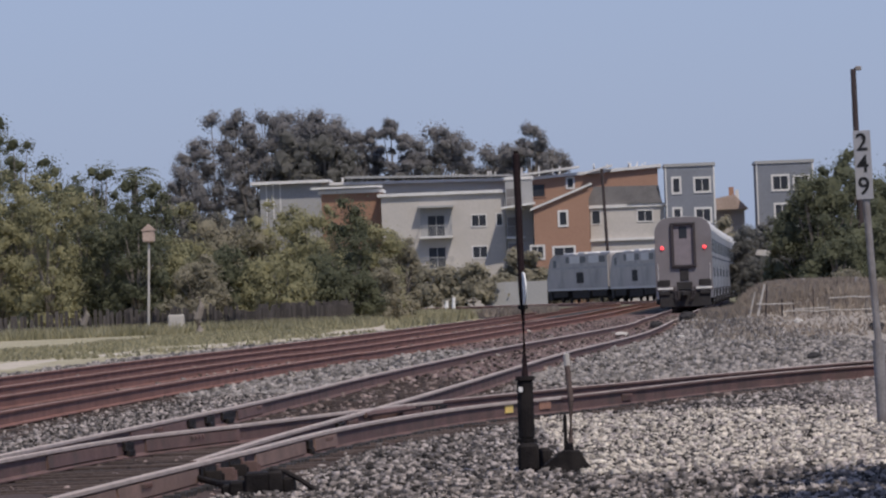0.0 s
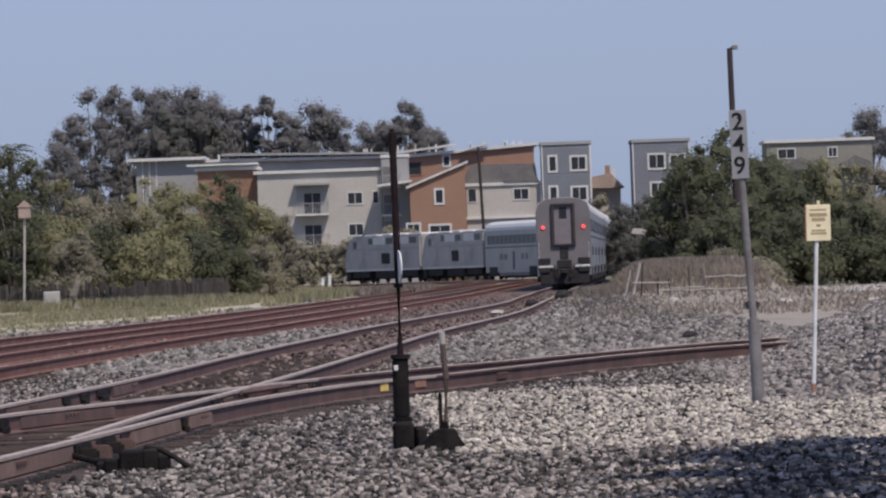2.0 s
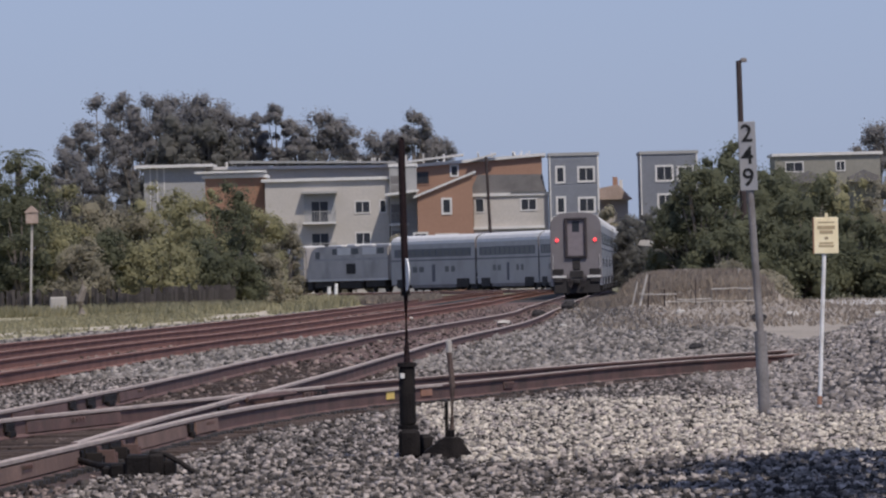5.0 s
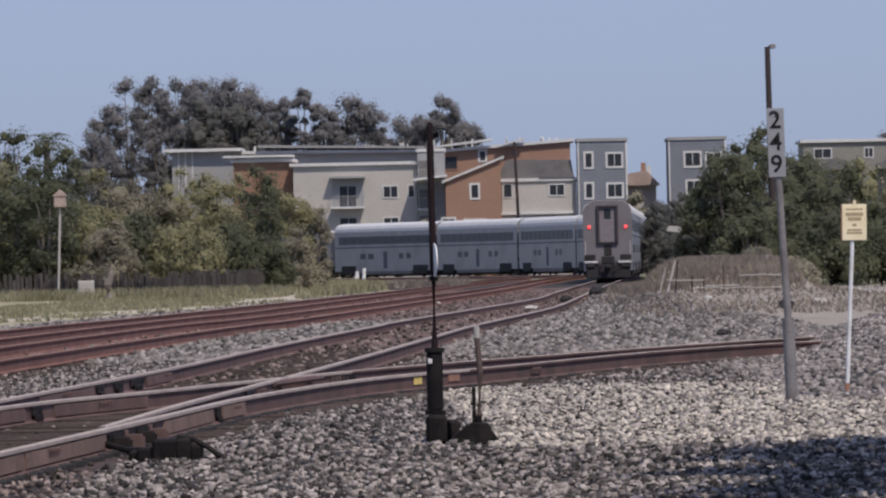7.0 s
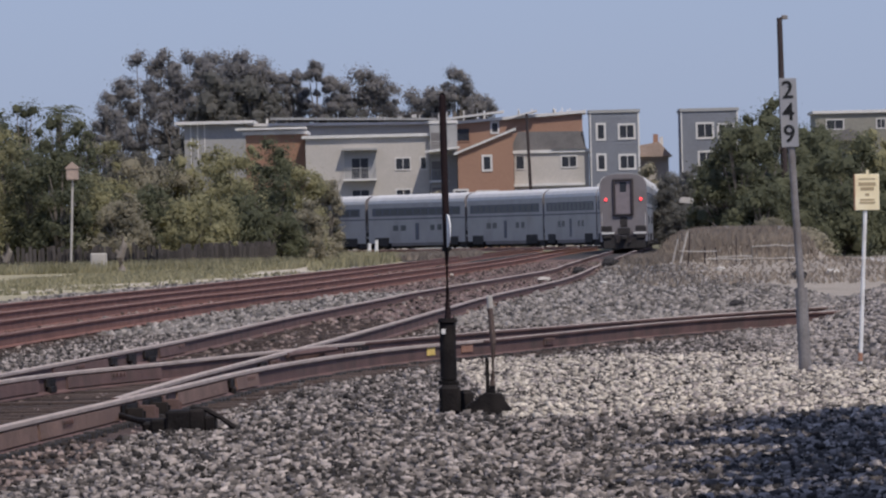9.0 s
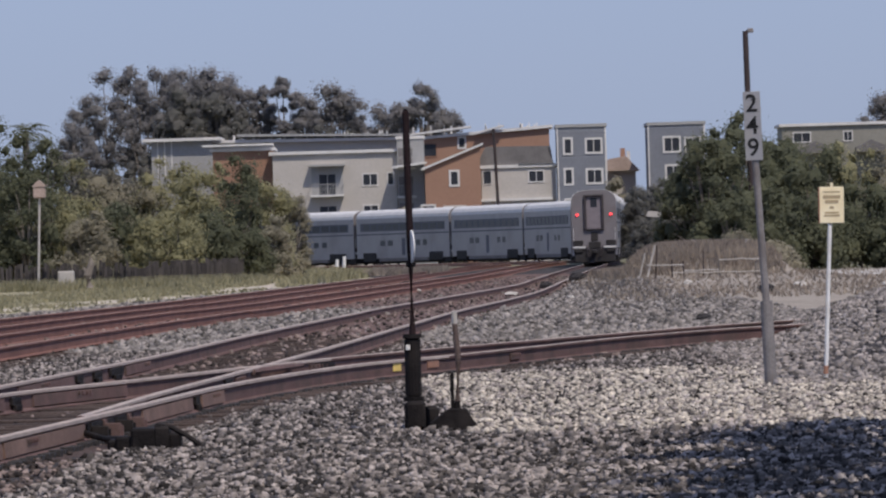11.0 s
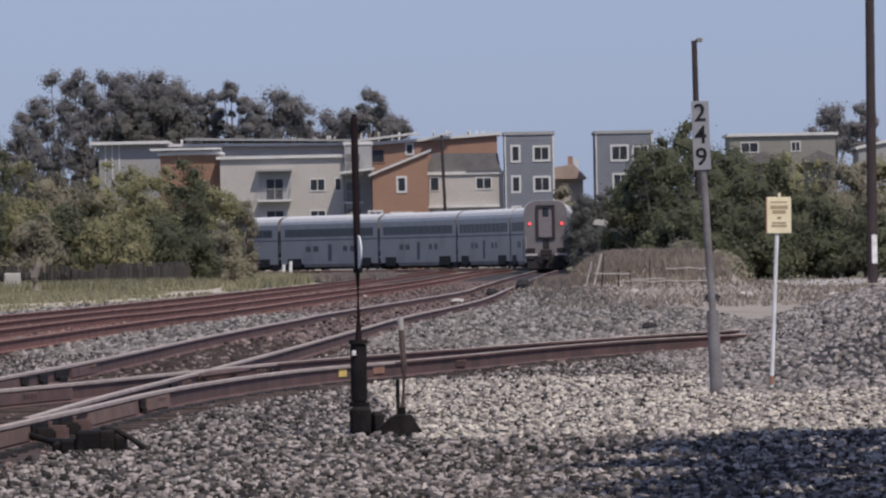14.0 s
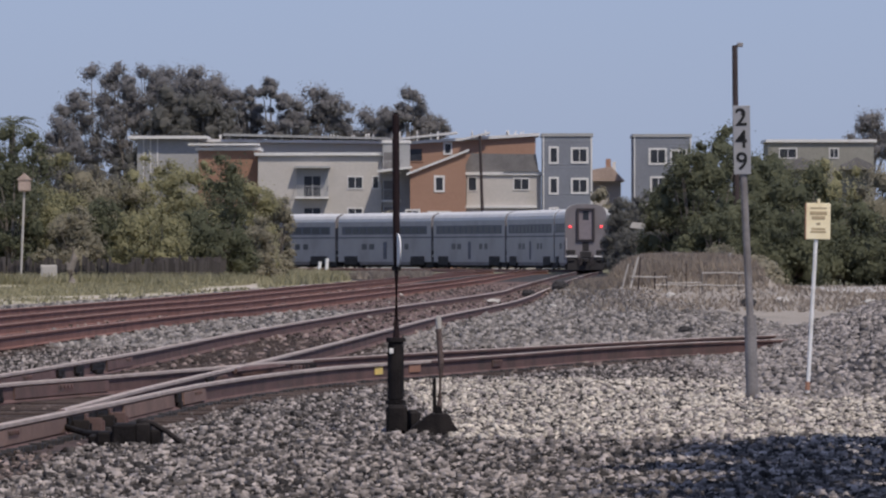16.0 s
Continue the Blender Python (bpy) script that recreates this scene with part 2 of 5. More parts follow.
def tube(bm, pts, radii, n=10, caps=True):
    """Adds a round bar along pts."""
    rings = []
    for i, p in enumerate(pts):
        p = Vector(p)
        a, b = Vector(pts[max(i - 1, 0)]), Vector(pts[min(i + 1, len(pts) - 1)])
        q = (b - a).to_track_quat("Z", "Y")
        r = radii[i] if isinstance(radii, (list, tuple)) else radii
        rings.append([bm.verts.new(p + q @ Vector((r * math.cos(k * math.tau / n), r * math.sin(k * math.tau / n), 0))) for k in range(n)])
    for r0, r1 in zip(rings, rings[1:]):
        for k in range(n):
            bm.faces.new((r0[k], r0[(k + 1) % n], r1[(k + 1) % n], r1[k]))
    if caps:
        bm.faces.new(rings[0][::-1])
        bm.faces.new(rings[-1])
    return bm


def prism(bm, outline, axis, a, b):
    """Adds a solid: an outline of (u, v) pairs pushed from a to b along the axis."""
    def at(u, v, w):
        return {"x": (w, u, v), "y": (u, w, v), "z": (u, v, w)}[axis]
    lo = [bm.verts.new(at(u, v, a)) for u, v in outline]
    hi = [bm.verts.new(at(u, v, b)) for u, v in outline]
    bm.faces.new(lo)
    bm.faces.new(hi[::-1])
    k = len(outline)
    for i in range(k):
        bm.faces.new((lo[i], hi[i], hi[(i + 1) % k], lo[(i + 1) % k]))
    return bm


def raw(name, verts, faces, material, parent=None):
    me = bpy.data.meshes.new(name)
    me.from_pydata(verts, [], faces)
    me.materials.append(material)
    ob = new(name, me)
    if parent is not None:
        ob.parent = parent
    return ob


def fast_mesh(name, verts, quads, material, tris=False):
    """A mesh from numpy arrays of corners and faces."""
    k = 3 if tris else 4
    me = bpy.data.meshes.new(name)
    me.vertices.add(len(verts))
    me.vertices.foreach_set("co", np.ascontiguousarray(verts, dtype=np.float32).ravel())
    me.loops.add(len(quads) * k)
    me.loops.foreach_set("vertex_index", np.ascontiguousarray(quads, dtype=np.int32).ravel())
    me.polygons.add(len(quads))
    me.polygons.foreach_set("loop_start", np.arange(0, len(quads) * k, k, dtype=np.int32))
    me.update(calc_edges=True)
    me.materials.append(material)
    return me


# ---- the lines ----
def smooth_line(pts, step=1.0):
    """Points every step along a smooth curve through pts (Catmull-Rom)."""
    P = [np.array(p, float) for p in pts]
    P = [2 * P[0] - P[1]] + P + [2 * P[-1] - P[-2]]
    out = []
    for i in range(1, len(P) - 2):
        n = max(1, int(np.linalg.norm(P[i + 1] - P[i]) / step))
        for k in range(n):
            t = k / n
            a, b, c, d = P[i - 1], P[i], P[i + 1], P[i + 2]
            out.append(0.5 * (2 * b + (c - a) * t + (2 * a - 5 * b + 4 * c - d) * t * t + (3 * b - a - 3 * c + d) * t ** 3))
    out.append(P[-2])
    return np.array(out)


# the train's line: a long gentle right-hand reach, then a left-hand curve
TRAIN = dict(x=6.16, y=455.0, h0=0.70, s1=211.5, h1=0.98, k=0.2225, v=10.45)


def heading(s):
    T = TRAIN
    if s < T["s1"]:
        return 0.663 + T["h0"] + (T["h1"] - T["h0"]) * max(s, -40) / T["s1"]
    return 0.663 + T["h1"] - T["k"] * min(s - T["s1"], 300)


S_STEP = 0.5
_x, _y = TRAIN["x"], TRAIN["y"]
LINE = []
for _i in range(int(560 / S_STEP)):
    LINE.append((_x, _y))
    _h = radians(heading(_i * S_STEP))
    _x, _y = _x + math.sin(_h) * S_STEP, _y + math.cos(_h) * S_STEP
LINE = np.array(LINE)


def on_line(s):
    i = s / S_STEP
    if i < 0:
        h = radians(heading(0))
        return Vector((TRAIN["x"] + math.sin(h) * s, TRAIN["y"] + math.cos(h) * s, 0))
    k = min(int(i), len(LINE) - 2)
    p = LINE[k] + (LINE[k + 1] - LINE[k]) * (i - k)
    return Vector((p[0], p[1], 0))


def beside_line(s, off):
    a, b = on_line(s - 1), on_line(s + 1)
    d = (b - a).normalized()
    p = on_line(s)
    return (p.x + d.y * off, p.y - d.x * off)


R1 = [(-4.3, 59.73), (-3.9, 68.69), (-3.25, 81.63), (-2.6, 94.58), (-1.45, 106.52), (-0.05, 113.99), (0.9, 119.46), (1.8, 124.94), (2.75, 129.91), (3.75, 134.19), (4.9, 137.88), (7.5, 144.35)]
R2 = [(-6.1, 73.67), (-5.55, 84.61), (-5.0, 92.59), (-3.95, 99.55), (-2.6, 109), (-1.5, 115.87), (-0.73, 119.75), (-0.05, 123.24), (0.95, 127.63), (1.88, 131.9), (2.85, 136.08), (3.9, 140.37), (5.0, 144.55), (8.0, 153.31)]
S1 = [(-3.56, 77.65), (-3.27, 89.3), (-2.94, 99.05), (-2.55, 110.5), (-2.3, 118.46), (-1.74, 136.88), (-0.95, 164.25), (-0.05, 194.12)] + [beside_line(s, 0.78) for s in (-200, -120, -50, 0, 60, 120, 180, 240, 300, 360)]
S2 = [(-6.5, 69.69), (-5.9, 83.62), (-5.34, 99.95), (-4.69, 117.47), (-4.3, 131.41), (-3.88, 148.82), (-3.25, 170.24), (-2.47, 194.43), (-1.85, 214.04)] + [beside_line(s, -0.78) for s in (-150, -100, -40, 0, 60, 120, 180, 240, 300, 360)]
MLEFT = [beside_line(s, -3.9) for s in (-40, 40, 100, 160, 220, 280, 340)]
M1 = [(-8.5, 94.58), (-8.2, 117.47), (-7.6, 143.35), (-6.75, 172.23), (-5.6, 206.06), (-4.4, 233.94)] + MLEFT
M2 = [(-10.2, 117.47), (-9.6, 141.36), (-8.8, 171.23), (-7.6, 209.06), (-5.9, 244.9)] + [beside_line(s, -5.4) for s in (-40, 40, 100, 160, 220, 280, 340)]
M3 = [(-11.2, 139.37), (-10.5, 167.25), (-9.7, 199.1), (-8.3, 236.93), (-6.9, 270.77)] + [beside_line(s, -8.2) for s in (-40, 40, 100, 160, 220, 280, 340)]
M4 = [(-13.0, 151.32), (-12.2, 181.18), (-11.2, 214.04), (-9.4, 258.83)] + [beside_line(s, -9.7) for s in (-40, 40, 100, 160, 220, 280, 340)]
RAIL_Z = 0.18
PROFILE = [(-0.07, -0.05), (0.07, -0.05), (0.07, -0.036), (0.012, -0.012), (0.012, 0.13), (0.036, 0.142), (0.036, 0.172), (0.028, 0.18), (-0.028, 0.18), (-0.036, 0.172), (-0.036, 0.142), (-0.012, 0.13), (-0.012, -0.012), (-0.07, -0.036)]


def rail(name, pts, parent, material, step=1.0, z=0.0, head=None, wide_to=400.0):
    line = smooth_line(pts, step)
    v, f = [], []
    k = len(PROFILE)
    for i, p in enumerate(line):
        d = line[min(i + 1, len(line) - 1)] - line[max(i - 1, 0)]
        d = d / np.linalg.norm(d)
        for u, w in PROFILE:
            v.append((p[0] + d[1] * u, p[1] - d[0] * u, z + w))
    for i in range(len(line) - 1):
        for j in range(k):
            f.append((i * k + j, i * k + (j + 1) % k, (i + 1) * k + (j + 1) % k, (i + 1) * k + j))
    f.append(tuple(range(k)))
    f.append(tuple(range((len(line) - 1) * k, len(line) * k))[::-1])
    ob = raw(name, v, f, material, parent)
    ob.data.materials.append(head or M_railtop)
    n = (len(line) - 1) * k
    for q in ob.data.polygons:
        wide = head is None and line[min(q.index // k, len(line) - 1)][1] < wide_to
        if q.index < n and q.index % k in ((5, 6, 7, 8, 9) if wide else (6, 7, 8)):
            q.material_index = 1
    return ob


tie_bm = one_box(-1.3, 1.3, -0.11, 0.11, -0.15, 0.012, 0.012)
tie_mesh = part("tie", tie_bm, M_tie)
TIE = tie_mesh.data
bpy.data.objects.remove(tie_mesh)


def ties(left, right, parent, y0, y1, gap=0.55, count=300):
    a, b = smooth_line(left, 0.5), smooth_line(right, 0.5)
    done, last = 0, None
    for p in b:
        if not y0 < p[1] < y1 or (last is not None and np.linalg.norm(p - last) < gap) or done >= count:
            continue
        q = a[np.argmin(np.linalg.norm(a - p, axis=1))]
        w = q - p
        t = new("tie", TIE)
        t.parent = parent
        mid, ang = (p + q) / 2, math.degrees(math.atan2(-w[1], -w[0]))
        wide = np.linalg.norm(w) / 1.5
        t.matrix_basis = pose(mid[0], mid[1], -0.055 + random.uniform(-0.015, 0.006), 0, 0, ang + random.uniform(-2, 2)) @ Matrix.Diagonal((max(0.95, wide), 1, 1, 1))
        done, last = done + 1, p


siding = empty("track")
tagged(siding, "rusty siding track curving away right through gravel ballast", "railway track", kind="structure")
rail("rail", R1, siding, M_rust, wide_to=113.0)
rail("rail", R2, siding, M_rust, wide_to=113.0)
line_track = empty("track")
tagged(line_track, "rusty main track with worn rail heads, carrying the train", "railway track", kind="structure")
rail("rail", S1, line_track, M_rust)
rail("rail", S2, line_track, M_rust)
main_a = empty("track")
tagged(main_a, "red-rusty track on gravel ballast beside the grass", "railway track", kind="structure")
rail("rail", M1, main_a, M_rust_red, 2, 0.02, M_red_head)
rail("rail", M2, main_a, M_rust_red, 2, 0.02, M_red_head)
main_b = empty("track")
tagged(main_b, "red-rusty far track at the foot of the grass verge", "railway track", kind="structure")
rail("rail", M3, main_b, M_rust_red, 2, 0.02, M_red_head)
rail("rail", M4, main_b, M_rust_red, 2, 0.02, M_red_head)
ties(R2, R1, siding, 97, 140, 0.5, 120)
ties(S2, S1, line_track, 60, 240, 0.6, 300)
ties(M2, M1, main_a, 109, 250, 0.6, 260)

# frog, guard and joint pieces of the turnout
bm = bmesh.new()
for x0, y0, x1, y1 in ((-2.85, 106.8, -2.45, 111.4), (-2.72, 106.0, -2.2, 110.9)):
    d = Vector((x1 - x0, y1 - y0, 0)).normalized()
    for o in (-0.055, 0.055):
        tube(bm, [(x0 + d.y * o, y0 - d.x * o, 0.13), (x1 + d.y * o, y1 - d.x * o, 0.13)], 0.035, 6)
frog = part("frog", bm, M_rust, siding, "cast steel frog where the rails cross")


def along(pts, y):
    line = smooth_line(pts, 0.2)
    i = int(np.argmin(abs(line[:, 1] - y)))
    d = line[min(i + 1, len(line) - 1)] - line[max(i - 1, 0)]
    return line[i], math.degrees(math.atan2(-d[0], d[1]))


for pts, y, ln, up in ((R1, 71.9, 0.9, 0.03), (R1, 118.3, 0.8, 0.03), (R1, 92, 1.0, 0.03), (R2, 96.6, 0.8, 0.03), (S2, 103.6, 1.2, 0.03), (S2, 120.4, 0.9, 0.03), (S1, 103.6, 1.8, 0.02), (R2, 113, 1.3, 0.02)):
    p, a = along(pts, y)
    bm = bmesh.new()
    box(bm, 0.014, 0.04, -ln / 2, ln / 2, 0.02, 0.115, 0.006)
    for k in range(4):
        box(bm, 0.039, 0.058, -ln / 2 + ln * (k + 0.5) / 4 - 0.025, -ln / 2 + ln * (k + 0.5) / 4 + 0.025, 0.07, 0.11, 0.006)
    ob = part("joint_bar", bm, M_rust, siding if pts in (R1, R2) else line_track, "rusty bolted joint bar")
    ob.matrix_basis = pose(p[0], p[1], 0, 0, 0, a)

# long bolted side plates on the rail webs, ending in sharp steps
M_sideplate = mat("dusty_rust_plate", (0.21, 0.135, 0.108), 0.85, 0.1, vary=0.35, scale=1.2, fine=20, bump=0.4, dirt=(0.17, 0.108, 0.088))
for pts, ya, yb, thick in ((R1, 60.5, 69.4, 0.03), (R1, 69.6, 76.7, 0.032), (R1, 82.6, 88.9, 0.03), (R1, 90.2, 93.0, 0.04), (R2, 86.0, 91.8, 0.035), (R2, 93.8, 99.0, 0.03), (S2, 116.3, 121.5, 0.035), (S2, 100.0, 107.8, 0.03)):
    owner = siding if pts in (R1, R2) else line_track
    n = max(2, int((yb - ya) / 1.5))
    ys_plate = [ya + (yb - ya) * k / n for k in range(n + 1)]
    v, f = [], []
    for y in ys_plate:
        p, a = along(pts, y)
        ca, sa = math.cos(math.radians(a)), math.sin(math.radians(a))
        for u, w in ((0.012, -0.012), (thick + 0.012, -0.005), (thick, 0.122), (0.012, 0.127)):
            v.append((p[0] + ca * u, p[1] + sa * u, w))
    for k in range(n):
        for j in range(4):
            f.append((4 * k + j, 4 * k + (j + 1) % 4, 4 * k + 4 + (j + 1) % 4, 4 * k + 4 + j))
    f += [(3, 2, 1, 0), (4 * n, 4 * n + 1, 4 * n + 2, 4 * n + 3)]
    raw("side_plate", v, f, M_sideplate if pts is R1 else M_rust, owner)
# black blocks added between the plates, in place of shade under the head
for pts, y, ln in ((R1, 89.5, 0.5), (R2, 92.5, 0.5), (R2, 92.9, 0.3), (S2, 108.6, 0.9), (S2, 111.4, 1.2), (S2, 114.6, 2.2), (R2, 113.6, 1.0), (S1, 101.0, 1.2)):
    p, a = along(pts, y)
    bm = bmesh.new()
    box(bm, 0.014, 0.05, -ln / 2, ln / 2, 0.03, 0.125, 0.008)
    box(bm, 0.014, 0.075, -ln / 4, ln / 4, -0.03, 0.04, 0.008)
    ob = part("rail_brace", bm, M_black, siding if pts in (R1, R2) else line_track, "black block added as the dark of a gap under the rail head")
    ob.matrix_basis = pose(p[0], p[1], 0, 0, 0, a)
# plates under the foot of the near siding rail, one to each tie
seat = part("tie_plate", one_box(0.045, 0.17, -0.1, 0.1, -0.09, -0.028, 0.006), M_under)
SEAT = seat.data
bpy.data.objects.remove(seat)
y = 61.0
while y < 141:
    p, a = along(R1, y)
    ob = new("tie_plate", SEAT)
    ob.parent = siding
    ob.matrix_basis = pose(p[0], p[1], random.uniform(-0.006, 0.006), 0, 0, a)
    y += 0.5 if y < 100 else 0.45

# coloured tags painted on the web of the near siding rail
for y, material, w in ((109.95, M_yellow_tag, 0.5), (112.1, M_orange_tag, 0.7)):
    p, a = along(R1, y)
    ob = part("painted_tag", one_box(0.014, 0.024, -w / 2, w / 2, 0.03, 0.132, 0.003), material, siding, "bright painted mark on the rail web")
    ob.matrix_basis = pose(p[0], p[1], 0, 0, 0, a)


# ---- ground ----
def mound_height(x, y):
    """Low ballast bank beside the siding, and the rise under the dry grass."""
    a = np.clip((x - 3.7 - 0.02 * (y - 99.5)) / 4.2, 0, 1) * np.clip((y - 97.6) / 14, 0, 1) * np.clip((189 - y) / 40, 0, 1)
    z = 0.98 * a * a * (3 - 2 * a)
    r = np.clip(1 - ((x - 9.9) / 2.95) ** 6, 0, 1) * np.clip(1 - ((y - 343) / 25.0) ** 4, 0, 1)
    q = np.clip((x - 3.4) / 3.2, 0, 1) * np.clip((15.5 - x) / 3.0, 0, 1) * np.clip(1 - ((y - 335) / 50.0) ** 2, 0, 1)
    return z + 1.0 * r ** 0.9 + 0.3 * q - 0.055 * np.clip((190 - y) / 40, 0, 1)


xs = np.unique(np.concatenate([np.linspace(-2500, -60, 12), np.linspace(-60, -16, 30), np.arange(-16, 16, 0.35), np.linspace(16, 60, 30), np.linspace(60, 2500, 12)]))
ys = np.unique(np.concatenate([np.linspace(-400, 40, 8), np.arange(40, 160, 0.6), np.arange(160, 400, 2.0), np.arange(400, 900, 10.0), np.linspace(900, 4500, 24)]))
gx, gy = np.meshgrid(xs, ys)
rng = np.random.default_rng(4)
gz = mound_height(gx, gy) - 0.02 + rng.uniform(-0.012, 0.012, gx.shape) * (abs(gx) < 16) * (gy < 300)
verts = np.stack([gx, gy, gz], -1).reshape(-1, 3)
nx = len(xs)
i0 = (np.arange(len(ys) - 1)[:, None] * nx + np.arange(nx - 1)[None, :]).ravel()
quads = np.stack([i0, i0 + 1, i0 + 1 + nx, i0 + nx], -1)
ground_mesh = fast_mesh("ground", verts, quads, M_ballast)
for m in (M_grassland, M_dirt, M_far, M_bed, M_sand, M_bed_far):
    ground_mesh.materials.append(m)
centre = verts[quads].mean(1)


def verge_edge(y):
    return np.interp(y, [99, 199, 262, 298, 338, 418, 478, 558, 638, 716], [-16, -14.6, -13.6, -11.9, -9.6, -7.2, -5.6, -5.5, -9, -16])


cx, cy = centre[:, 0], centre[:, 1]
index = np.zeros(len(quads), np.int32)
wob = rng.uniform(-0.4, 0.4, len(quads))
def rail_x(pts, y):
    line = smooth_line(pts, 1.0)
    return np.interp(y, line[:, 1], line[:, 0])


def in_bed(x, y):
    """True between the rails of the running tracks."""
    main = (x > rail_x(S2, y) - 0.3) & (x < rail_x(S1, y) + 0.25) & (y > 89) & (y < 456)
    left = (x > rail_x(M4, y) - 0.3) & (x < rail_x(M1, y) + 0.25) & (y > 106) & (y < 456)
    side = (x > rail_x(R2, y) - 0.1) & (x < rail_x(R1, y) + 0.5) & (y > 71) & (y < 140)
    between = (x >= rail_x(M1, y)) & (x <= rail_x(S2, y)) & (y > 235) & (y < 470)
    return main | left | side | between


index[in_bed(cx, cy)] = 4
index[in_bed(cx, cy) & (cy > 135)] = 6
index[(cx < verge_edge(cy) + wob)] = 1


def on_path(x, y):
    """The bare sandy strip that wanders through the verge."""
    mid = verge_edge(y) - 2.2 - 0.8 * np.sin(y * 0.031)
    return (abs(x - mid) < 0.75 + 0.5 * np.sin(y * 0.083 + 1)) & (y > 180) & (y < 600)


index[on_path(cx + wob * 0.5, cy)] = 5
index[(cx > 6.6 + wob) & (cy > 176) & (cy < 418)] = 2
index[(cy > 418) & (cx > 14)] = 3
index[(cy > 638)] = 3
index[(abs(cx) > 60)] = 3
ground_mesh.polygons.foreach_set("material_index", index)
ground = tagged(new("ground", ground_mesh), "grey gravel ballast ground with grass verge and dry dirt", "ground", kind="structure")


def scatter(name, n, region, size, material, seed, label, flat=0.8):
    """Loose angular stones as one body of stuff: region gives n places."""
    g = np.random.default_rng(seed)
    x, y = region(g, n)
    x, y = x.ravel(), y.ravel()
    n = len(x)
    base = np.array([(-1, -1, -1), (1, -1, -1), (1, 1, -1), (-1, 1, -1), (-1, -1, 1), (1, -1, 1), (1, 1, 1), (-1, 1, 1)], float) * 0.5
    v = base[None] * g.uniform(0.35, 1.4, (n, 8, 3)) * g.uniform(0.65, 1.35, (n, 1, 3))
    s = g.uniform(size[0], size[1], (n, 1, 1)) * np.array([1.0, 1.0, flat])
    v = v * s
    a = g.uniform(0, math.tau, n)
    tl = g.uniform(-1.2, 1.2, n)
    ca, sa, ct, st = np.cos(a)[:, None], np.sin(a)[:, None], np.cos(tl)[:, None], np.sin(tl)[:, None]
    X, Y, Z = v[..., 0], v[..., 1], v[..., 2]
    Y, Z = Y * ct - Z * st, Y * st + Z * ct
    X, Y = X * ca - Y * sa, X * sa + Y * ca
    z0 = mound_height(x, y) + g.uniform(-0.035, 0.0, n)
    P = np.stack([X + x[:, None], Y + y[:, None], Z + z0[:, None]], -1).reshape(-1, 3)
    F = np.array([(0, 3, 2, 1), (4, 5, 6, 7), (0, 1, 5, 4), (1, 2, 6, 5), (2, 3, 7, 6), (3, 0, 4, 7)])
    Q = (np.arange(n)[:, None, None] * 8 + F[None]).reshape(-1, 4)
    return tagged(new(name, fast_mesh(name, P, Q, material)), label, "gravel", kind="stuff")


def wedge(y0, y1, half, power=1.6):
    """Places inside the seen wedge, denser near the eye."""
    def region(g, n):
        y = y0 + (y1 - y0) * g.uniform(0, 1, n) ** power
        return g.uniform(-1, 1, n) * (half * y / 100 + 1.2) - 0.0055 * y, y
    return region


def keep(region, test):
    def f(g, n):
        x, y = region(g, n)
        k = test(x, y) & (~in_bed(x, y) | (g.uniform(0, 1, len(x)) < np.where(y < 120, 0.06, 0.015)))
        return x[k], y[k]
    return f


def off_bank(x, y):
    return (x < 3.9 + 0.02 * (y - 99.5)) | (y < 98.5)


def by_rail(x, y):
    """Close beside the near siding rail, where the stones are brown with rust."""
    return (x < rail_x(R1, y) + 0.22 + 0.7 * np.clip((78 - y) / 14, 0, 1)) & (x > rail_x(R2, y) - 1.2) & (y < 118)


NEAR_STONES = wedge(52, 150, 6.6, 1.25)
scatter("ballast", 88000, keep(NEAR_STONES, lambda x, y: off_bank(x, y) & ~by_rail(x, y)), (0.022, 0.062), M_stone, 11, "grey and tan angular ballast stones", 0.72)
scatter("ballast", 60000, keep(NEAR_STONES, lambda x, y: off_bank(x, y) & by_rail(x, y)), (0.022, 0.062), M_stone_rusty, 15, "rust-brown ballast stones along the turnout", 0.72)
scatter("ballast", 24000, keep(wedge(76, 112, 6.0, 1.0), lambda x, y: (x > rail_x(R1, y) + 0.2) & (x > -0.2 - (y - 89) * 0.02) & off_bank(x, y)), (0.025, 0.062), M_stone_pale, 12, "pale tan ballast stones beside the siding")
scatter("ballast", 42000, keep(wedge(150, 418, 6.6, 1.5), lambda x, y: (x > verge_edge(y)) & (x < 7.6)), (0.05, 0.13), M_stone_mid, 13, "grey ballast stones between the far tracks")


def bed_stones(g, n):
    x, y = wedge(118, 430, 6.6, 1.3)(g, n)
    k = in_bed(x, y)
    return x[k], y[k]


scatter("ballast", 26000, bed_stones, (0.035, 0.09), M_stone_rusty, 16, "rust-brown stones and grit between the far rails")
scatter("ballast", 16000, lambda g, n: (g.uniform(3.6, 10.5, n), g.uniform(96, 165, n)), (0.045, 0.09), M_stone_dark, 14, "dark grey crushed stone heaped in a bank")


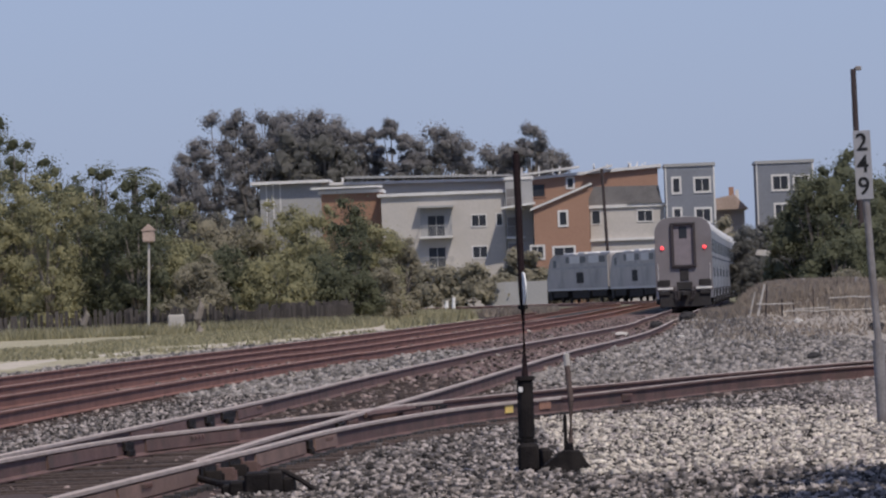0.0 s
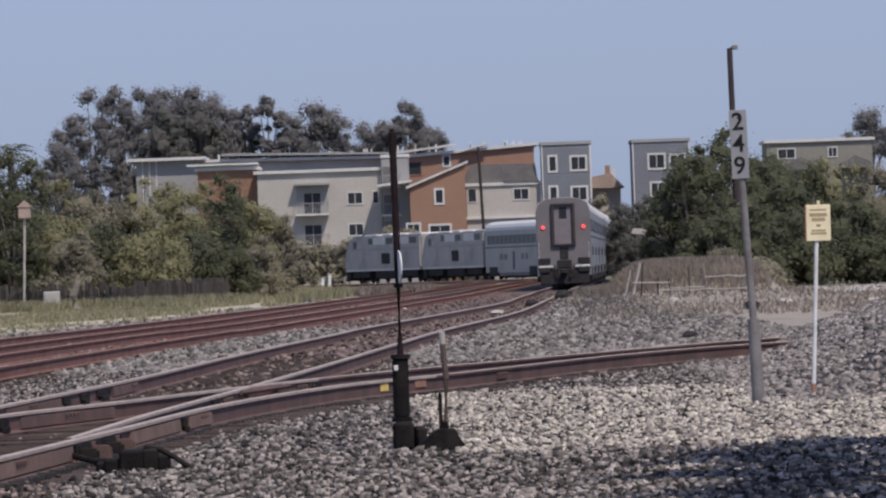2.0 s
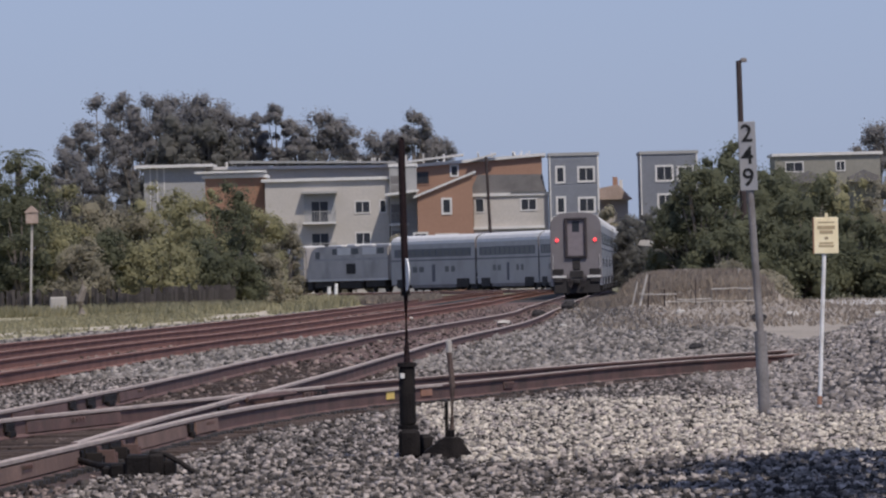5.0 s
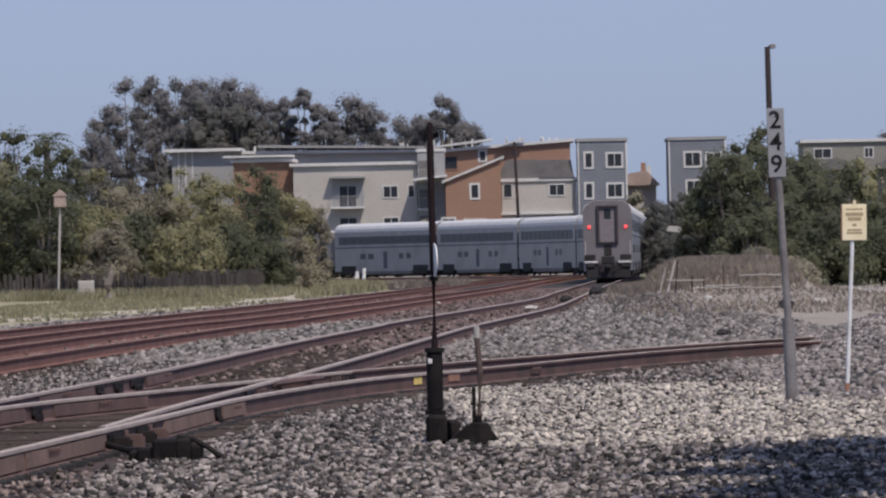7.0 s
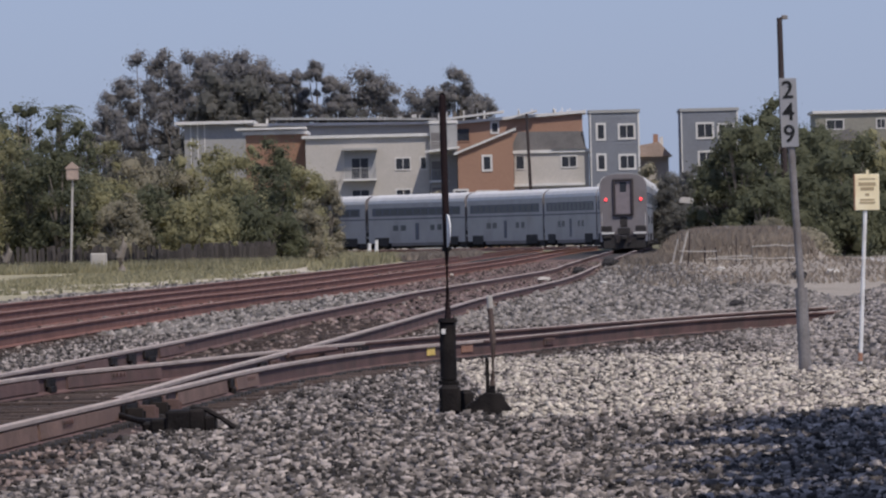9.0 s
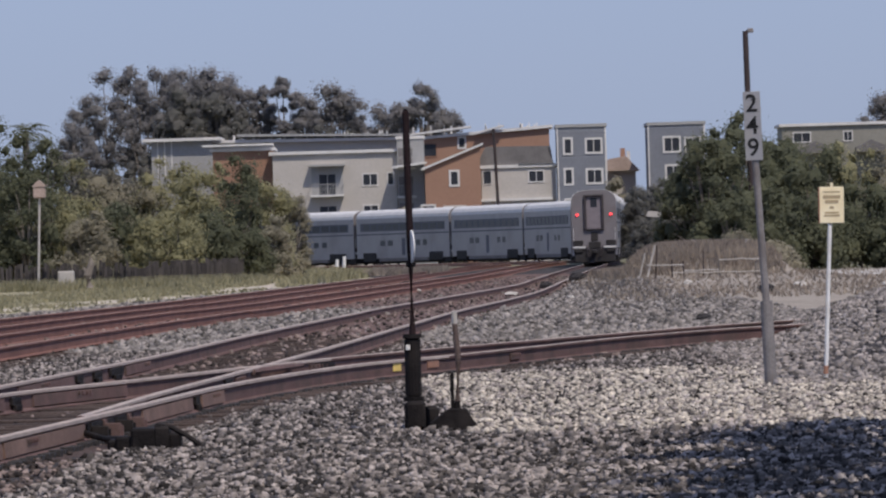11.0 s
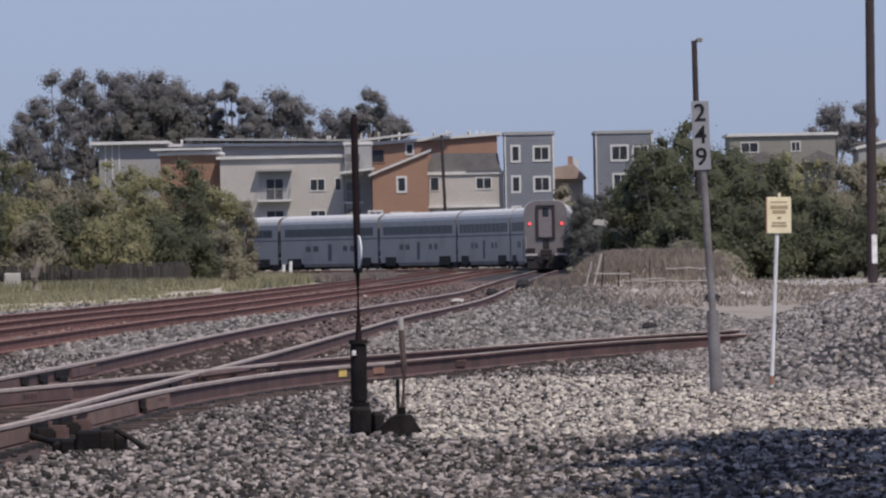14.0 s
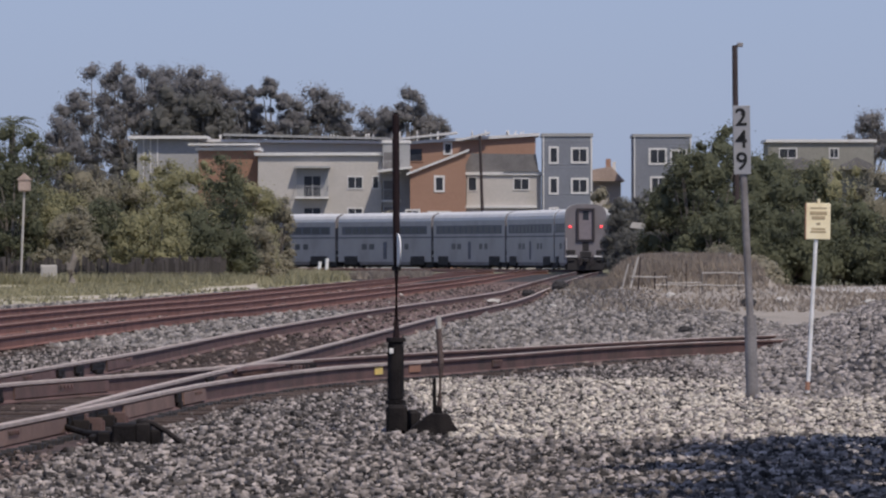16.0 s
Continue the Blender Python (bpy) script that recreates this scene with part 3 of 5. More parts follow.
# ---- the train ----
def superliner(last=False):
    """A two-deck coach, its nose to +y, its origin at the rear coupling on the rail top."""
    car = empty("passenger_coach")
    L0, L1 = 0.45, 25.45
    side = [(-1.55, 0.6), (1.55, 0.6), (1.55, 4.22), (1.50, 4.50), (1.34, 4.77), (1.0, 4.96), (0.5, 5.03), (-0.5, 5.03), (-1.0, 4.96), (-1.34, 4.77), (-1.50, 4.50), (-1.55, 4.22)]
    part("body", prism(bmesh.new(), side[:3] + [(1.5, 4.45), (-1.5, 4.45), (-1.55, 4.22)], "y", L0, L1), M_silver, car)
    top = [(1.553, 4.26), (1.51, 4.52), (1.35, 4.79), (1.0, 4.975), (0.5, 5.045), (-0.5, 5.045), (-1.0, 4.975), (-1.35, 4.79), (-1.51, 4.52), (-1.553, 4.26)]
    part("roof", prism(bmesh.new(), top, "y", L0 + 0.02, L1 - 0.02), M_roof, car, "pale ribbed roof")
    for sgn in (-1, 1):
        # ribs, belt line, stripe
        bm = bmesh.new()
        for z in (0.95, 1.15, 2.45, 2.6):
            box(bm, sgn * 1.55 - 0.012, sgn * 1.55 + 0.012, L0 + 0.1, L1 - 0.1, z, z + 0.05)
        part("belt_rail", bm, M_silver, car)
        part("belt_line", one_box(sgn * 1.55 - 0.02, sgn * 1.55 + 0.02, L0 + 0.1, L1 - 0.1, 2.74, 2.86), M_blue, car, "dark line between the decks")
        part("stripe", one_box(sgn * 1.552 - 0.008, sgn * 1.552 + 0.008, L0 + 1.1, L1 - 1.1, 3.08, 3.82), M_blue, car, "blue-grey window band")
        for k in range(11):
            y = 1.9 + k * 2.0
            part("window", one_box(sgn * 1.56 - 0.012, sgn * 1.56 + 0.012, y, y + 1.55, 3.16, 3.74, 0.005), M_glass, car)
        for y, w in ((6.4, 1.0), (8.2, 1.0), (15.6, 1.3), (17.6, 1.3)):
            part("window", one_box(sgn * 1.56 - 0.01, sgn * 1.56 + 0.01, y, y + w, 1.72, 2.22, 0.005), M_glass, car)
        part("door", one_box(sgn * 1.558 - 0.012, sgn * 1.558 + 0.012, 12.2, 13.1, 0.85, 2.4, 0.005), M_blue, car, "side door in the lower deck")
    for y in (4.0, 21.9):
        bogie = part("bogie", one_box(-1.6, 1.6, y - 1.8, y + 1.8, 0.3, 1.12, 0.06), M_under, car, "sooty truck frame with wheels")
        for dy in (-1.25, 1.25):
            for sgn in (-1, 1):
                b = bmesh.new()
                tube(b, [(sgn * 0.66, y + dy, 0.46), (sgn * 0.80, y + dy, 0.46)], 0.455, 18)
                part("wheel", b, M_under, bogie)
    part("skirt", one_box(-1.5, 1.5, 6.3, 19.6, 0.3, 0.8, 0.05), M_endsteel, car, "dusty steel skirt under the floor")
    part("floor_gear", one_box(-1.2, 1.2, 6.6, 19.2, 0.12, 0.32, 0.03), M_under, car, "sooty gear below the skirt")
    # the end with its gangway
    for y, s in ((L0, -1), (L1, 1)):
        part("end_panel", prism(bmesh.new(), [(u * 0.99, z if z > 1 else 1.0) for u, z in side], "y", y - 0.04, y + 0.04), M_endsteel, car, "dusty rear end panel")
        bm = bmesh.new()
        box(bm, -0.68, -0.5, y - 0.22, y + 0.22, 2.3, 4.72, 0.03)
        box(bm, 0.5, 0.68, y - 0.22, y + 0.22, 2.3, 4.72, 0.03)
        box(bm, -0.5, 0.5, y - 0.22, y + 0.22, 4.58, 4.72, 0.03)
        box(bm, -0.5, 0.5, y - 0.22, y + 0.22, 2.3, 2.42, 0.03)
        gang = part("gangway", bm, M_gasket, car, "black rubber gangway frame")
        part("end_door", one_box(-0.5, 0.5, y - 0.07, y + 0.07, 2.42, 4.58), M_door, gang)
        part("door_window", one_box(-0.22, 0.22, y - 0.085, y + 0.085, 3.85, 4.5, 0.01), M_glass, gang)
    y = L0
    if last:
        for x in (-1.15, 1.15):
            b = bmesh.new()
            tube(b, [(x, y - 0.04, 3.36), (x, y - 0.11, 3.36), (x, y - 0.13, 3.36)], [0.10, 0.10, 0.06], 16)
            part("marker_lamp", b, M_red, car, "lit red tail lamp")
    for sgn in (-1, 1):
        bm = bmesh.new()
        box(bm, sgn * 1.12 - 0.34, sgn * 1.12 + 0.34, y - 0.12, y + 0.1, 1.28, 1.62, 0.03)
        box(bm, sgn * 1.12 - 0.30, sgn * 1.12 + 0.30, y - 0.16, y + 0.1, 0.80, 1.02, 0.03)
        part("corner_step", bm, M_under, car, "dark corner step and bumper box")
        part("ledge", one_box(sgn * 1.05 - 0.42, sgn * 1.05 + 0.42, y - 0.18, y, 1.08, 1.2, 0.02), M_fascia, car, "pale step edge")
    bm = bmesh.new()
    box(bm, -0.24, 0.24, y - 0.08, y + 0.04, 1.55, 2.2, 0.03)
    box(bm, -0.42, 0.42, y - 0.10, y + 0.04, 1.05, 1.5, 0.04)
    box(bm, -0.16, 0.16, y - 0.7, y + 0.3, 0.72, 1.0, 0.05)
    part("coupler", bm, M_under, car, "sooty coupler and buffer plate")
    # Block reaches near the rail; shade under the coach end is built into it.
    part("underframe", one_box(-1.4, 1.4, y - 0.06, y + 2.2, 0.12, 1.04, 0.05), M_under, car, "dark underframe and end beam, with painted shade below")
    for x in (-0.55, -0.4, 0.38, 0.52):
        bm = bmesh.new()
        tube(bm, [(x, y - 0.05, 1.25), (x + 0.03, y - 0.2, 0.85), (x * 0.8, y - 0.22, 0.55), (x * 0.6, y - 0.15, 0.5)], 0.035, 6)
        part("hose", bm, M_gasket, car)
    for x in (-1.42, 1.42):
        bm = bmesh.new()
        tube(bm, [(x, y - 0.1, 1.3), (x, y - 0.1, 2.5)], 0.018, 6)
        part("grab_rail", bm, M_fascia, car)
    return car


def locomotive():
    """A road diesel with a slanted nose to +y, its origin at the rear coupling on the rail top."""
    loco = empty("locomotive")
    out = [(0.4, 1.15), (20.3, 1.15), (20.55, 1.9), (19.9, 3.1), (19.0, 4.15), (18.6, 4.32), (0.4, 4.32)]
    bm = bmesh.new()
    prism(bm, out, "x", -1.5, 1.5)
    bmesh.ops.bevel(bm, geom=[e for e in bm.edges if e.calc_length() > 2.9 or all(v.co.z > 4.1 for v in e.verts)], offset=0.18, segments=2, affect="EDGES")
    part("body", bm, M_loco, loco)
    roof = bmesh.new()
    for y0, y1, z in ((1.2, 4.4, 4.46), (5.2, 8.4, 4.42), (9.5, 11.5, 4.5), (13.0, 16.2, 4.44)):
        box(roof, -1.05, 1.05, y0, y1, 4.25, z, 0.05)
    part("roof_hatch", roof, M_roof, loco, "pale roof hatches and radiator housings")
    for sgn in (-1, 1):
        x = sgn * 1.505
        part("cab_window", one_box(x - 0.015, x + 0.015, 17.2, 18.2, 3.2, 3.85, 0.005), M_glass, loco)
        for y in (1.4, 7.6, 12.3):
            part("grille", one_box(x - 0.015, x + 0.015, y, y + 1.7, 3.55, 4.1, 0.005), M_glass, loco, "dark air intake grille")
        for y in (3.4, 9.6):
            part("panel", one_box(x - 0.018, x + 0.018, y, y + 3.2, 3.5, 4.15, 0.005), M_roof, loco, "pale side panel")
        part("vent", one_box(x - 0.02, x + 0.02, 8.4, 10.6, 1.75, 2.7, 0.005), M_under, loco, "large dark square vent")
        part("stripe", one_box(x - 0.01, x + 0.01, 0.6, 18.6, 3.0, 3.2), M_silver, loco)
        part("sill", one_box(x - 0.02, x + 0.02, 0.5, 20.2, 1.12, 1.3), M_fascia, loco)
    part("fuel_tank", one_box(-1.3, 1.3, 7.4, 13.0, 0.35, 1.15, 0.12), M_under, loco)
    for y in (4.0, 16.6):
        bogie = part("bogie", one_box(-1.35, 1.35, y - 2.3, y + 2.3, 0.5, 1.12, 0.06), M_under, loco)
        for dy in (-1.4, 1.4):
            for sgn in (-1, 1):
                b = bmesh.new()
                tube(b, [(sgn * 0.66, y + dy, 0.51), (sgn * 0.80, y + dy, 0.51)], 0.51, 18)
                part("wheel", b, M_under, bogie)
    part("pilot", one_box(-1.35, 1.35, 19.6, 20.7, 0.25, 1.15, 0.08), M_under, loco)
    part("windshield", prism(bmesh.new(), [(19.87, 3.2), (19.23, 3.95), (19.26, 3.97), (19.9, 3.22)], "x", -1.2, 1.2), M_glass, loco)
    return loco


CAR, LOCO, CARS = 25.9, 20.6, 10
rear_coach = superliner(True)
tagged(rear_coach, "silver two-deck passenger coach, last of the train, red tail lamps lit", "train car", "coaches of the train")
coach = superliner(False)
tagged(coach, "silver two-deck passenger coach with a blue-grey window band", "train car", "coaches of the train")
coaches = [rear_coach, coach] + [copy_thing(coach, Matrix()) for _ in range(CARS - 2)]
engine = locomotive()
tagged(engine, "grey-blue diesel passenger locomotive pulling the coaches", "locomotive", "locomotives of the train")
engines = [engine, copy_thing(engine, Matrix())]
TRAIN_Z = RAIL_Z + 0.004


# ---- switch stand ----
def switch_stand(x, y):
    st = empty("switch_stand", x, y, 0)
    bm = bmesh.new()
    box(bm, -0.10, 0.10, -0.3, 0.3, -0.07, 0.2, 0.03)
    box(bm, 0.08, 0.22, -0.2, 0.2, -0.07, 0.15, 0.03)
    part("base", bm, M_black, st, "black cast iron base")
    bm = bmesh.new()
    tube(bm, [(-0.01, 0, 0.2), (-0.01, 0, 0.24), (-0.01, 0, 0.25), (-0.008, 0, 0.78), (-0.008, 0, 0.79), (-0.008, 0, 0.83)], [0.098, 0.098, 0.078, 0.076, 0.092, 0.088], 16)
    part("housing", bm, M_black, st, "black upright housing with chipped paint")
    bm = bmesh.new()
    tube(bm, [(-0.004, 0, 0.83), (0.0, 0, 1.6), (-0.008, 0, 2.92), (-0.008, 0, 2.95)], [0.033, 0.033, 0.034, 0.026], 12)
    part("mast", bm, M_mast, st, "dark thin mast")
    bm = bmesh.new()
    tube(bm, [(0, 0, 1.46), (0, 0, 1.5)], 0.045, 12)
    part("collar", bm, M_black, st)
    # target: an oval plate turned nearly edge-on
    bm = bmesh.new()
    ring = [(0.16 * math.cos(k * math.tau / 28), 0.155 * math.sin(k * math.tau / 28)) for k in range(28)]
    prism(bm, ring, "y", -0.006, 0.006)
    tg = part("target", bm, M_white, st, "white oval target plate seen almost edge-on")
    tg.matrix_basis = pose(0.012, -0.05, 1.655, 0, 0, -80)
    bm = bmesh.new()
    box(bm, -0.07, -0.03, -0.1, -0.07, 0.68, 0.73, 0.005)
    part("lock_plate", bm, M_white, st, "small white lock plate")
    return st


stand = switch_stand(-0.463, 78.9)
tagged(stand, "tall black switch stand with white target, in the ballast", "switch stand")


def lever_stand(x, y):
    st = empty("throw_lever", x, y, 0)
    bm = bmesh.new()
    prism(bm, [(-0.29, -0.07), (0.18, -0.07), (0.16, -0.02), (0.09, 0.05), (0.07, 0.13), (-0.10, 0.135), (-0.12, 0.10), (-0.2, 0.06), (-0.28, 0.0)], "y", -0.16, 0.16)
    bmesh.ops.bevel(bm, geom=bm.edges, offset=0.012, segments=1, affect="EDGES")
    part("base", bm, M_black, st, "black cast lever base")
    bm = bmesh.new()
    tube(bm, [(-0.02, 0, 0.12), (0.0, 0, 0.6), (-0.022, 0, 0.92)], [0.034, 0.03, 0.027], 10)
    part("lever", bm, M_wood, st, "rusty brown hand lever")
    bm = bmesh.new()
    tube(bm, [(-0.022, 0, 0.92), (-0.026, 0, 1.03), (-0.026, 0, 1.045)], [0.027, 0.03, 0.015], 10)
    part("grip", bm, M_concrete, st, "pale worn grip")
    bm = bmesh.new()
    box(bm, -0.08, -0.045, -0.03, 0.03, 0.1, 0.46, 0.008)
    box(bm, -0.045, 0.01, -0.05, 0.05, 0.12, 0.2, 0.008)
    part("guide", bm, M_black, st)
    return st


lever = lever_stand(-0.045, 78.2)
tagged(lever, "rusty upright throw lever on a black base in the ballast", "lever")

# switch rod cover beside the points
rod = empty("switch_rod_box", -2.75, 74.3, 0)
bm = bmesh.new()
for x0, x1, y0, y1, z1 in ((-0.34, -0.12, -0.3, 0.2, 0.05), (-0.2, 0.02, -0.35, 0.3, 0.12), (0.0, 0.14, -0.35, 0.3, 0.13), (0.13, 0.24, -0.3, 0.25, 0.07), (-0.42, -0.3, -0.1, 0.3, 0.02)):
    box(bm, x0, x1, y0, y1, -0.07, z1, 0.02)
part("cover", bm, M_black, rod, "black lumpy cast cover")
bm = bmesh.new()
tube(bm, [(-0.78, 2.4, 0.05), (-0.5, 1.4, 0.0), (-0.3, 0.2, 0.02), (0.2, 0, 0.03)], 0.03, 8)
tube(bm, [(0.02, -0.2, 0.14), (0.16, -0.25, 0.12), (0.3, -0.3, 0.04), (0.42, -0.34, -0.05)], 0.024, 8)
part("rod", bm, M_black, rod, "dark throw rod")
for k in range(4):
    y = 77.2 + 1.25 * k
    p, a = along(R1, y)
    bm = bmesh.new()
    box(bm, 0.02, 0.05, -0.14, 0.14, -0.06, 0.125, 0.006)
    box(bm, 0.05, 0.2, -0.16, -0.1, -0.06, 0.09, 0.006)
    box(bm, 0.05, 0.2, 0.1, 0.16, -0.06, 0.06, 0.006)
    ob = part("clamp", bm, (M_black, M_rust)[k % 2], rod)
    ob.matrix_basis = pose(p[0] + 2.75, p[1] - 74.3, 0, 0, 0, a)
# thin dark strip added as a backing behind the clamps
p, a = along(R1, 79.0)
ob = part("bracket", one_box(0.022, 0.034, -2.1, 2.6, -0.06, 0.12, 0.003), M_black, rod, "thin dark backing strip behind the clamps")
ob.matrix_basis = pose(p[0] + 2.75, p[1] - 74.3, 0, 0, 0, a)
tagged(rod, "black switch rod cover with throw rods at the points", "switch machine")


# ---- signs ----
def lettering(text, size, material, parent, m, name="lettering", label=""):
    cu = bpy.data.curves.new("text", "FONT")
    cu.body, cu.size, cu.align_x, cu.align_y, cu.extrude = text, size, "CENTER", "CENTER", 0.002
    cu.offset = size * 0.012
    tmp = bpy.data.objects.new("tmp", cu)
    scene.collection.objects.link(tmp)
    me = bpy.data.meshes.new_from_object(tmp.evaluated_get(bpy.context.evaluated_depsgraph_get()))
    bpy.data.objects.remove(tmp)
    me.materials.clear()
    me.materials.append(material)
    ob = new(name, me)
    ob.parent = parent
    ob.matrix_basis = m
    if label:
        ob["label"] = label
    return ob


def milepost(x, y):
    mp = empty("milepost", x, y, 0)
    top = -0.11
    bm = bmesh.new()
    tube(bm, [(0.002, 0, -0.1), (-0.022, 0, 0.9)], 0.072, 14)
    part("sleeve", bm, M_post, mp, "wide grey lower sleeve")
    bm = bmesh.new()
    tube(bm, [(-0.022, 0, 0.88), (top, 0, 2.75)], 0.042, 12)
    part("post", bm, M_post, mp, "leaning galvanised pipe")
    plate = part("plate", one_box(-0.10, 0.10, -0.006, 0.006, -0.40, 0.40, 0.004), M_plate, mp, "grey number plate with three black digits")
    plate.matrix_basis = pose(top - 0.008, -0.05, 2.93, 0, -1.0, 0)
    for k, ch in enumerate("249"):
        lettering(ch, 0.285, M_digit, plate, pose(-0.005, -0.0085, 0.255 - 0.255 * k, 90, 0, 0), "digit")
    for z in (0.3, -0.3):
        b = bmesh.new()
        tube(b, [(0, -0.006, z), (0, 0.09, z)], 0.012, 8)
        part("bolt", b, M_post, plate)
    return mp


mile = milepost(3.55, 97.1)
tagged(mile, "leaning grey milepost with plate reading 249 in the ballast", "milepost")


def warning_sign(x, y):
    ws = empty("warning_sign", x, y, 0)
    bm = bmesh.new()
    tube(bm, [(-0.004, 0, -0.1), (0.10, 0, 1.8)], 0.024, 12)
    part("post", bm, M_white, ws, "thin white post")
    b = bmesh.new()
    tube(b, [(-0.003, 0, 0), (0.004, 0, 0.1)], 0.03, 10)
    part("post_foot", b, M_orange_tag, ws)
    plate = part("plate", one_box(-0.148, 0.148, -0.008, 0.008, -0.215, 0.215, 0.006), M_yellow, ws, "pale yellow notice plate with faded print")
    plate.matrix_basis = pose(0.125, -0.03, 1.995, 0, 0.6, 9)
    part("edge_strip", one_box(-0.158, -0.146, -0.010, 0.010, -0.213, 0.213), M_orange_tag, plate, "orange edge")
    part("top_clip", one_box(-0.012, 0.022, -0.01, 0.01, 0.21, 0.265), M_yellow, plate)
    for z, w, h in ((0.155, 0.20, 0.018), (0.095, 0.21, 0.042), (0.04, 0.16, 0.04), (-0.03, 0.05, 0.03), (-0.03, 0.02, 0.03), (-0.09, 0.17, 0.024), (-0.125, 0.19, 0.024)):
        part("print_bar", one_box(-w / 2, w / 2, -0.0105, -0.009, z - h / 2, z + h / 2), M_print, plate)
    return ws


warn = warning_sign(4.28, 99.1)
tagged(warn, "pale yellow notice sign on a thin white post", "sign")


# ---- buildings ----
def window(house, x0, x1, z0, z1, y, trim=M_fascia, frame_w=0.12, mull=True):
    w = part("window", one_box(x0, x1, y - 0.02, y + 0.05, z0, z1), M_glass, house)
    bm = bmesh.new()
    f = frame_w
    box(bm, x0 - f, x0, y - 0.07, y + 0.04, z0 - f, z1 + f)
    box(bm, x1, x1 + f, y - 0.07, y + 0.04, z0 - f, z1 + f)
    box(bm, x0, x1, y - 0.07, y + 0.04, z1, z1 + f)
    box(bm, x0, x1, y - 0.07, y + 0.04, z0 - f, z0)
    part("frame", bm, trim, w)
    if mull:
        part("mullion", one_box((x0 + x1) / 2 - 0.035, (x0 + x1) / 2 + 0.035, y - 0.05, y + 0.02, z0, z1), trim, w)
    return w


def slab_house(name, x0, x1, y, depth, top, wall, roof_over=0.4, roof=M_fascia, z0=0.0, slope=0.0, thick=0.3):
    """A plain block with a roof slab that may fall from one side to the other."""
    h = empty(name)
    part("wall", prism(bmesh.new(), [(x0, z0), (x1, z0), (x1, top + slope), (x0, top)], "y", y, y + depth), wall, h)
    o = roof_over
    g = slope / (x1 - x0)
    part("roof", prism(bmesh.new(), [(x0 - o, top - g * o), (x1 + o, top + slope + g * o), (x1 + o, top + slope + g * o + thick), (x0 - o, top - g * o + thick)], "y", y - o, y + depth), roof, h)
    return h


def balcony(house, x0, x1, z, y, deep=1.4):
    b = part("balcony", one_box(x0, x1, y - deep, y, z - 0.2, z), M_fascia, house)
    bm = bmesh.new()
    box(bm, x0, x1, y - deep, y - deep + 0.06, z + 1.0, z + 1.07)
    n = int((x1 - x0) / 0.16)
    for k in range(n + 1):
        u = x0 + (x1 - x0 - 0.03) * k / n
        box(bm, u, u + 0.03, y - deep + 0.01, y - deep + 0.05, z, z + 1.0)
    for u in (x0, x1 - 0.06):
        box(bm, u, u + 0.06, y - deep, y, z + 1.0, z + 1.07)
    part("railing", bm, M_greywall, b, "grey slender railing")


YB = 826.6
white_house = slab_house("apartment_building", -18.4, -6.2, YB, 14, 11.2, M_cream, 0.35)
tagged(white_house, "cream stucco apartment building with balcony and flat roof", "building")
window(white_house, -9.5, -8.15, 8.0, 9.05, YB)
window(white_house, -7.05, -6.55, 8.0, 9.1, YB, mull=False)
window(white_house, -9.5, -8.15, 4.9, 5.95, YB)
for z in (7.15, 4.0):
    d = part("balcony_door", one_box(-13.85, -12.25, YB - 0.02, YB + 0.05, z, z + 2.0), M_glass, white_house)
    part("frame", one_box(-13.08, -13.0, YB - 0.05, YB, z, z + 2.0), M_greywall, d)
    balcony(white_house, -14.7, -11.45, z, YB)
part("canopy", one_box(-14.8, -11.3, YB - 1.2, YB, 9.95, 10.15), M_greywall, white_house, "thin grey balcony canopy")
# Flat grey panel on the wall; the balcony shade is its colour.
part("recess", one_box(-14.6, -11.5, YB - 0.012, YB, 7.15, 9.95), M_greywall, white_house, "flat grey panel giving the balcony recess its shade")

orange_house = slab_house("apartment_building", -3.4, 2.05, YB - 3, 14, 9.35, M_orange, 0.35, M_fascia, slope=2.1, thick=0.22)
tagged(orange_house, "orange stucco building with a sloping pale roof edge", "building")
window(orange_house, -0.85, -0.2, 7.75, 9.0, YB - 3, frame_w=0.2, mull=False)
window(orange_house, -3.7, -2.6, 4.6, 5.7, YB - 3, frame_w=0.2)
window(orange_house, -1.5, 0.4, 4.4, 5.5, YB - 3, frame_w=0.2)

link_house = slab_house("apartment_building", -6.1, -3.45, YB - 0.8, 10, 12.4, M_greywall, 0.1)
tagged(link_house, "grey recessed stair block with open landings", "building")
# No landing is cut in: darker slabs on the wall paint its shade.
for z in (4.2, 6.8, 9.6):
    part("opening", one_box(-6.0, -4.6, YB - 0.83, YB - 0.77, z, z + 1.9), M_shingle, link_house, "flat dark panel giving the open landing its shade")
    balcony(link_house, -6.25, -4.3, z, YB - 0.8, 0.5)
part("porch_roof", prism(bmesh.new(), [(-6.6, 9.5), (-3.2, 9.9), (-3.2, 10.1), (-6.6, 9.75)], "y", YB - 3.2, YB - 0.8), M_fascia, link_house)

orange_back = slab_house("apartment_building", -5.2, 9.2, YB + 22, 14, 12.5, M_orange, 0.4, slope=0.9)
tagged(orange_back, "orange stucco block with flat pale roof edge behind the others", "building")
window(orange_back, 0.05, 0.6, 11.7, 12.6, YB + 22, frame_w=0.18, mull=False)
window(orange_back, -4.9, -2.3, 10.9, 12.1, YB + 22, M_brownwall)
for x0, x1 in ((-5.0, 1.3), (1.9, 4.6)):
    part("roof_edge", prism(bmesh.new(), [(x0, 13.0), (x1, 13.65), (x1, 13.85), (x0, 13.2)], "y", YB + 21, YB + 26), M_fascia, orange_back)

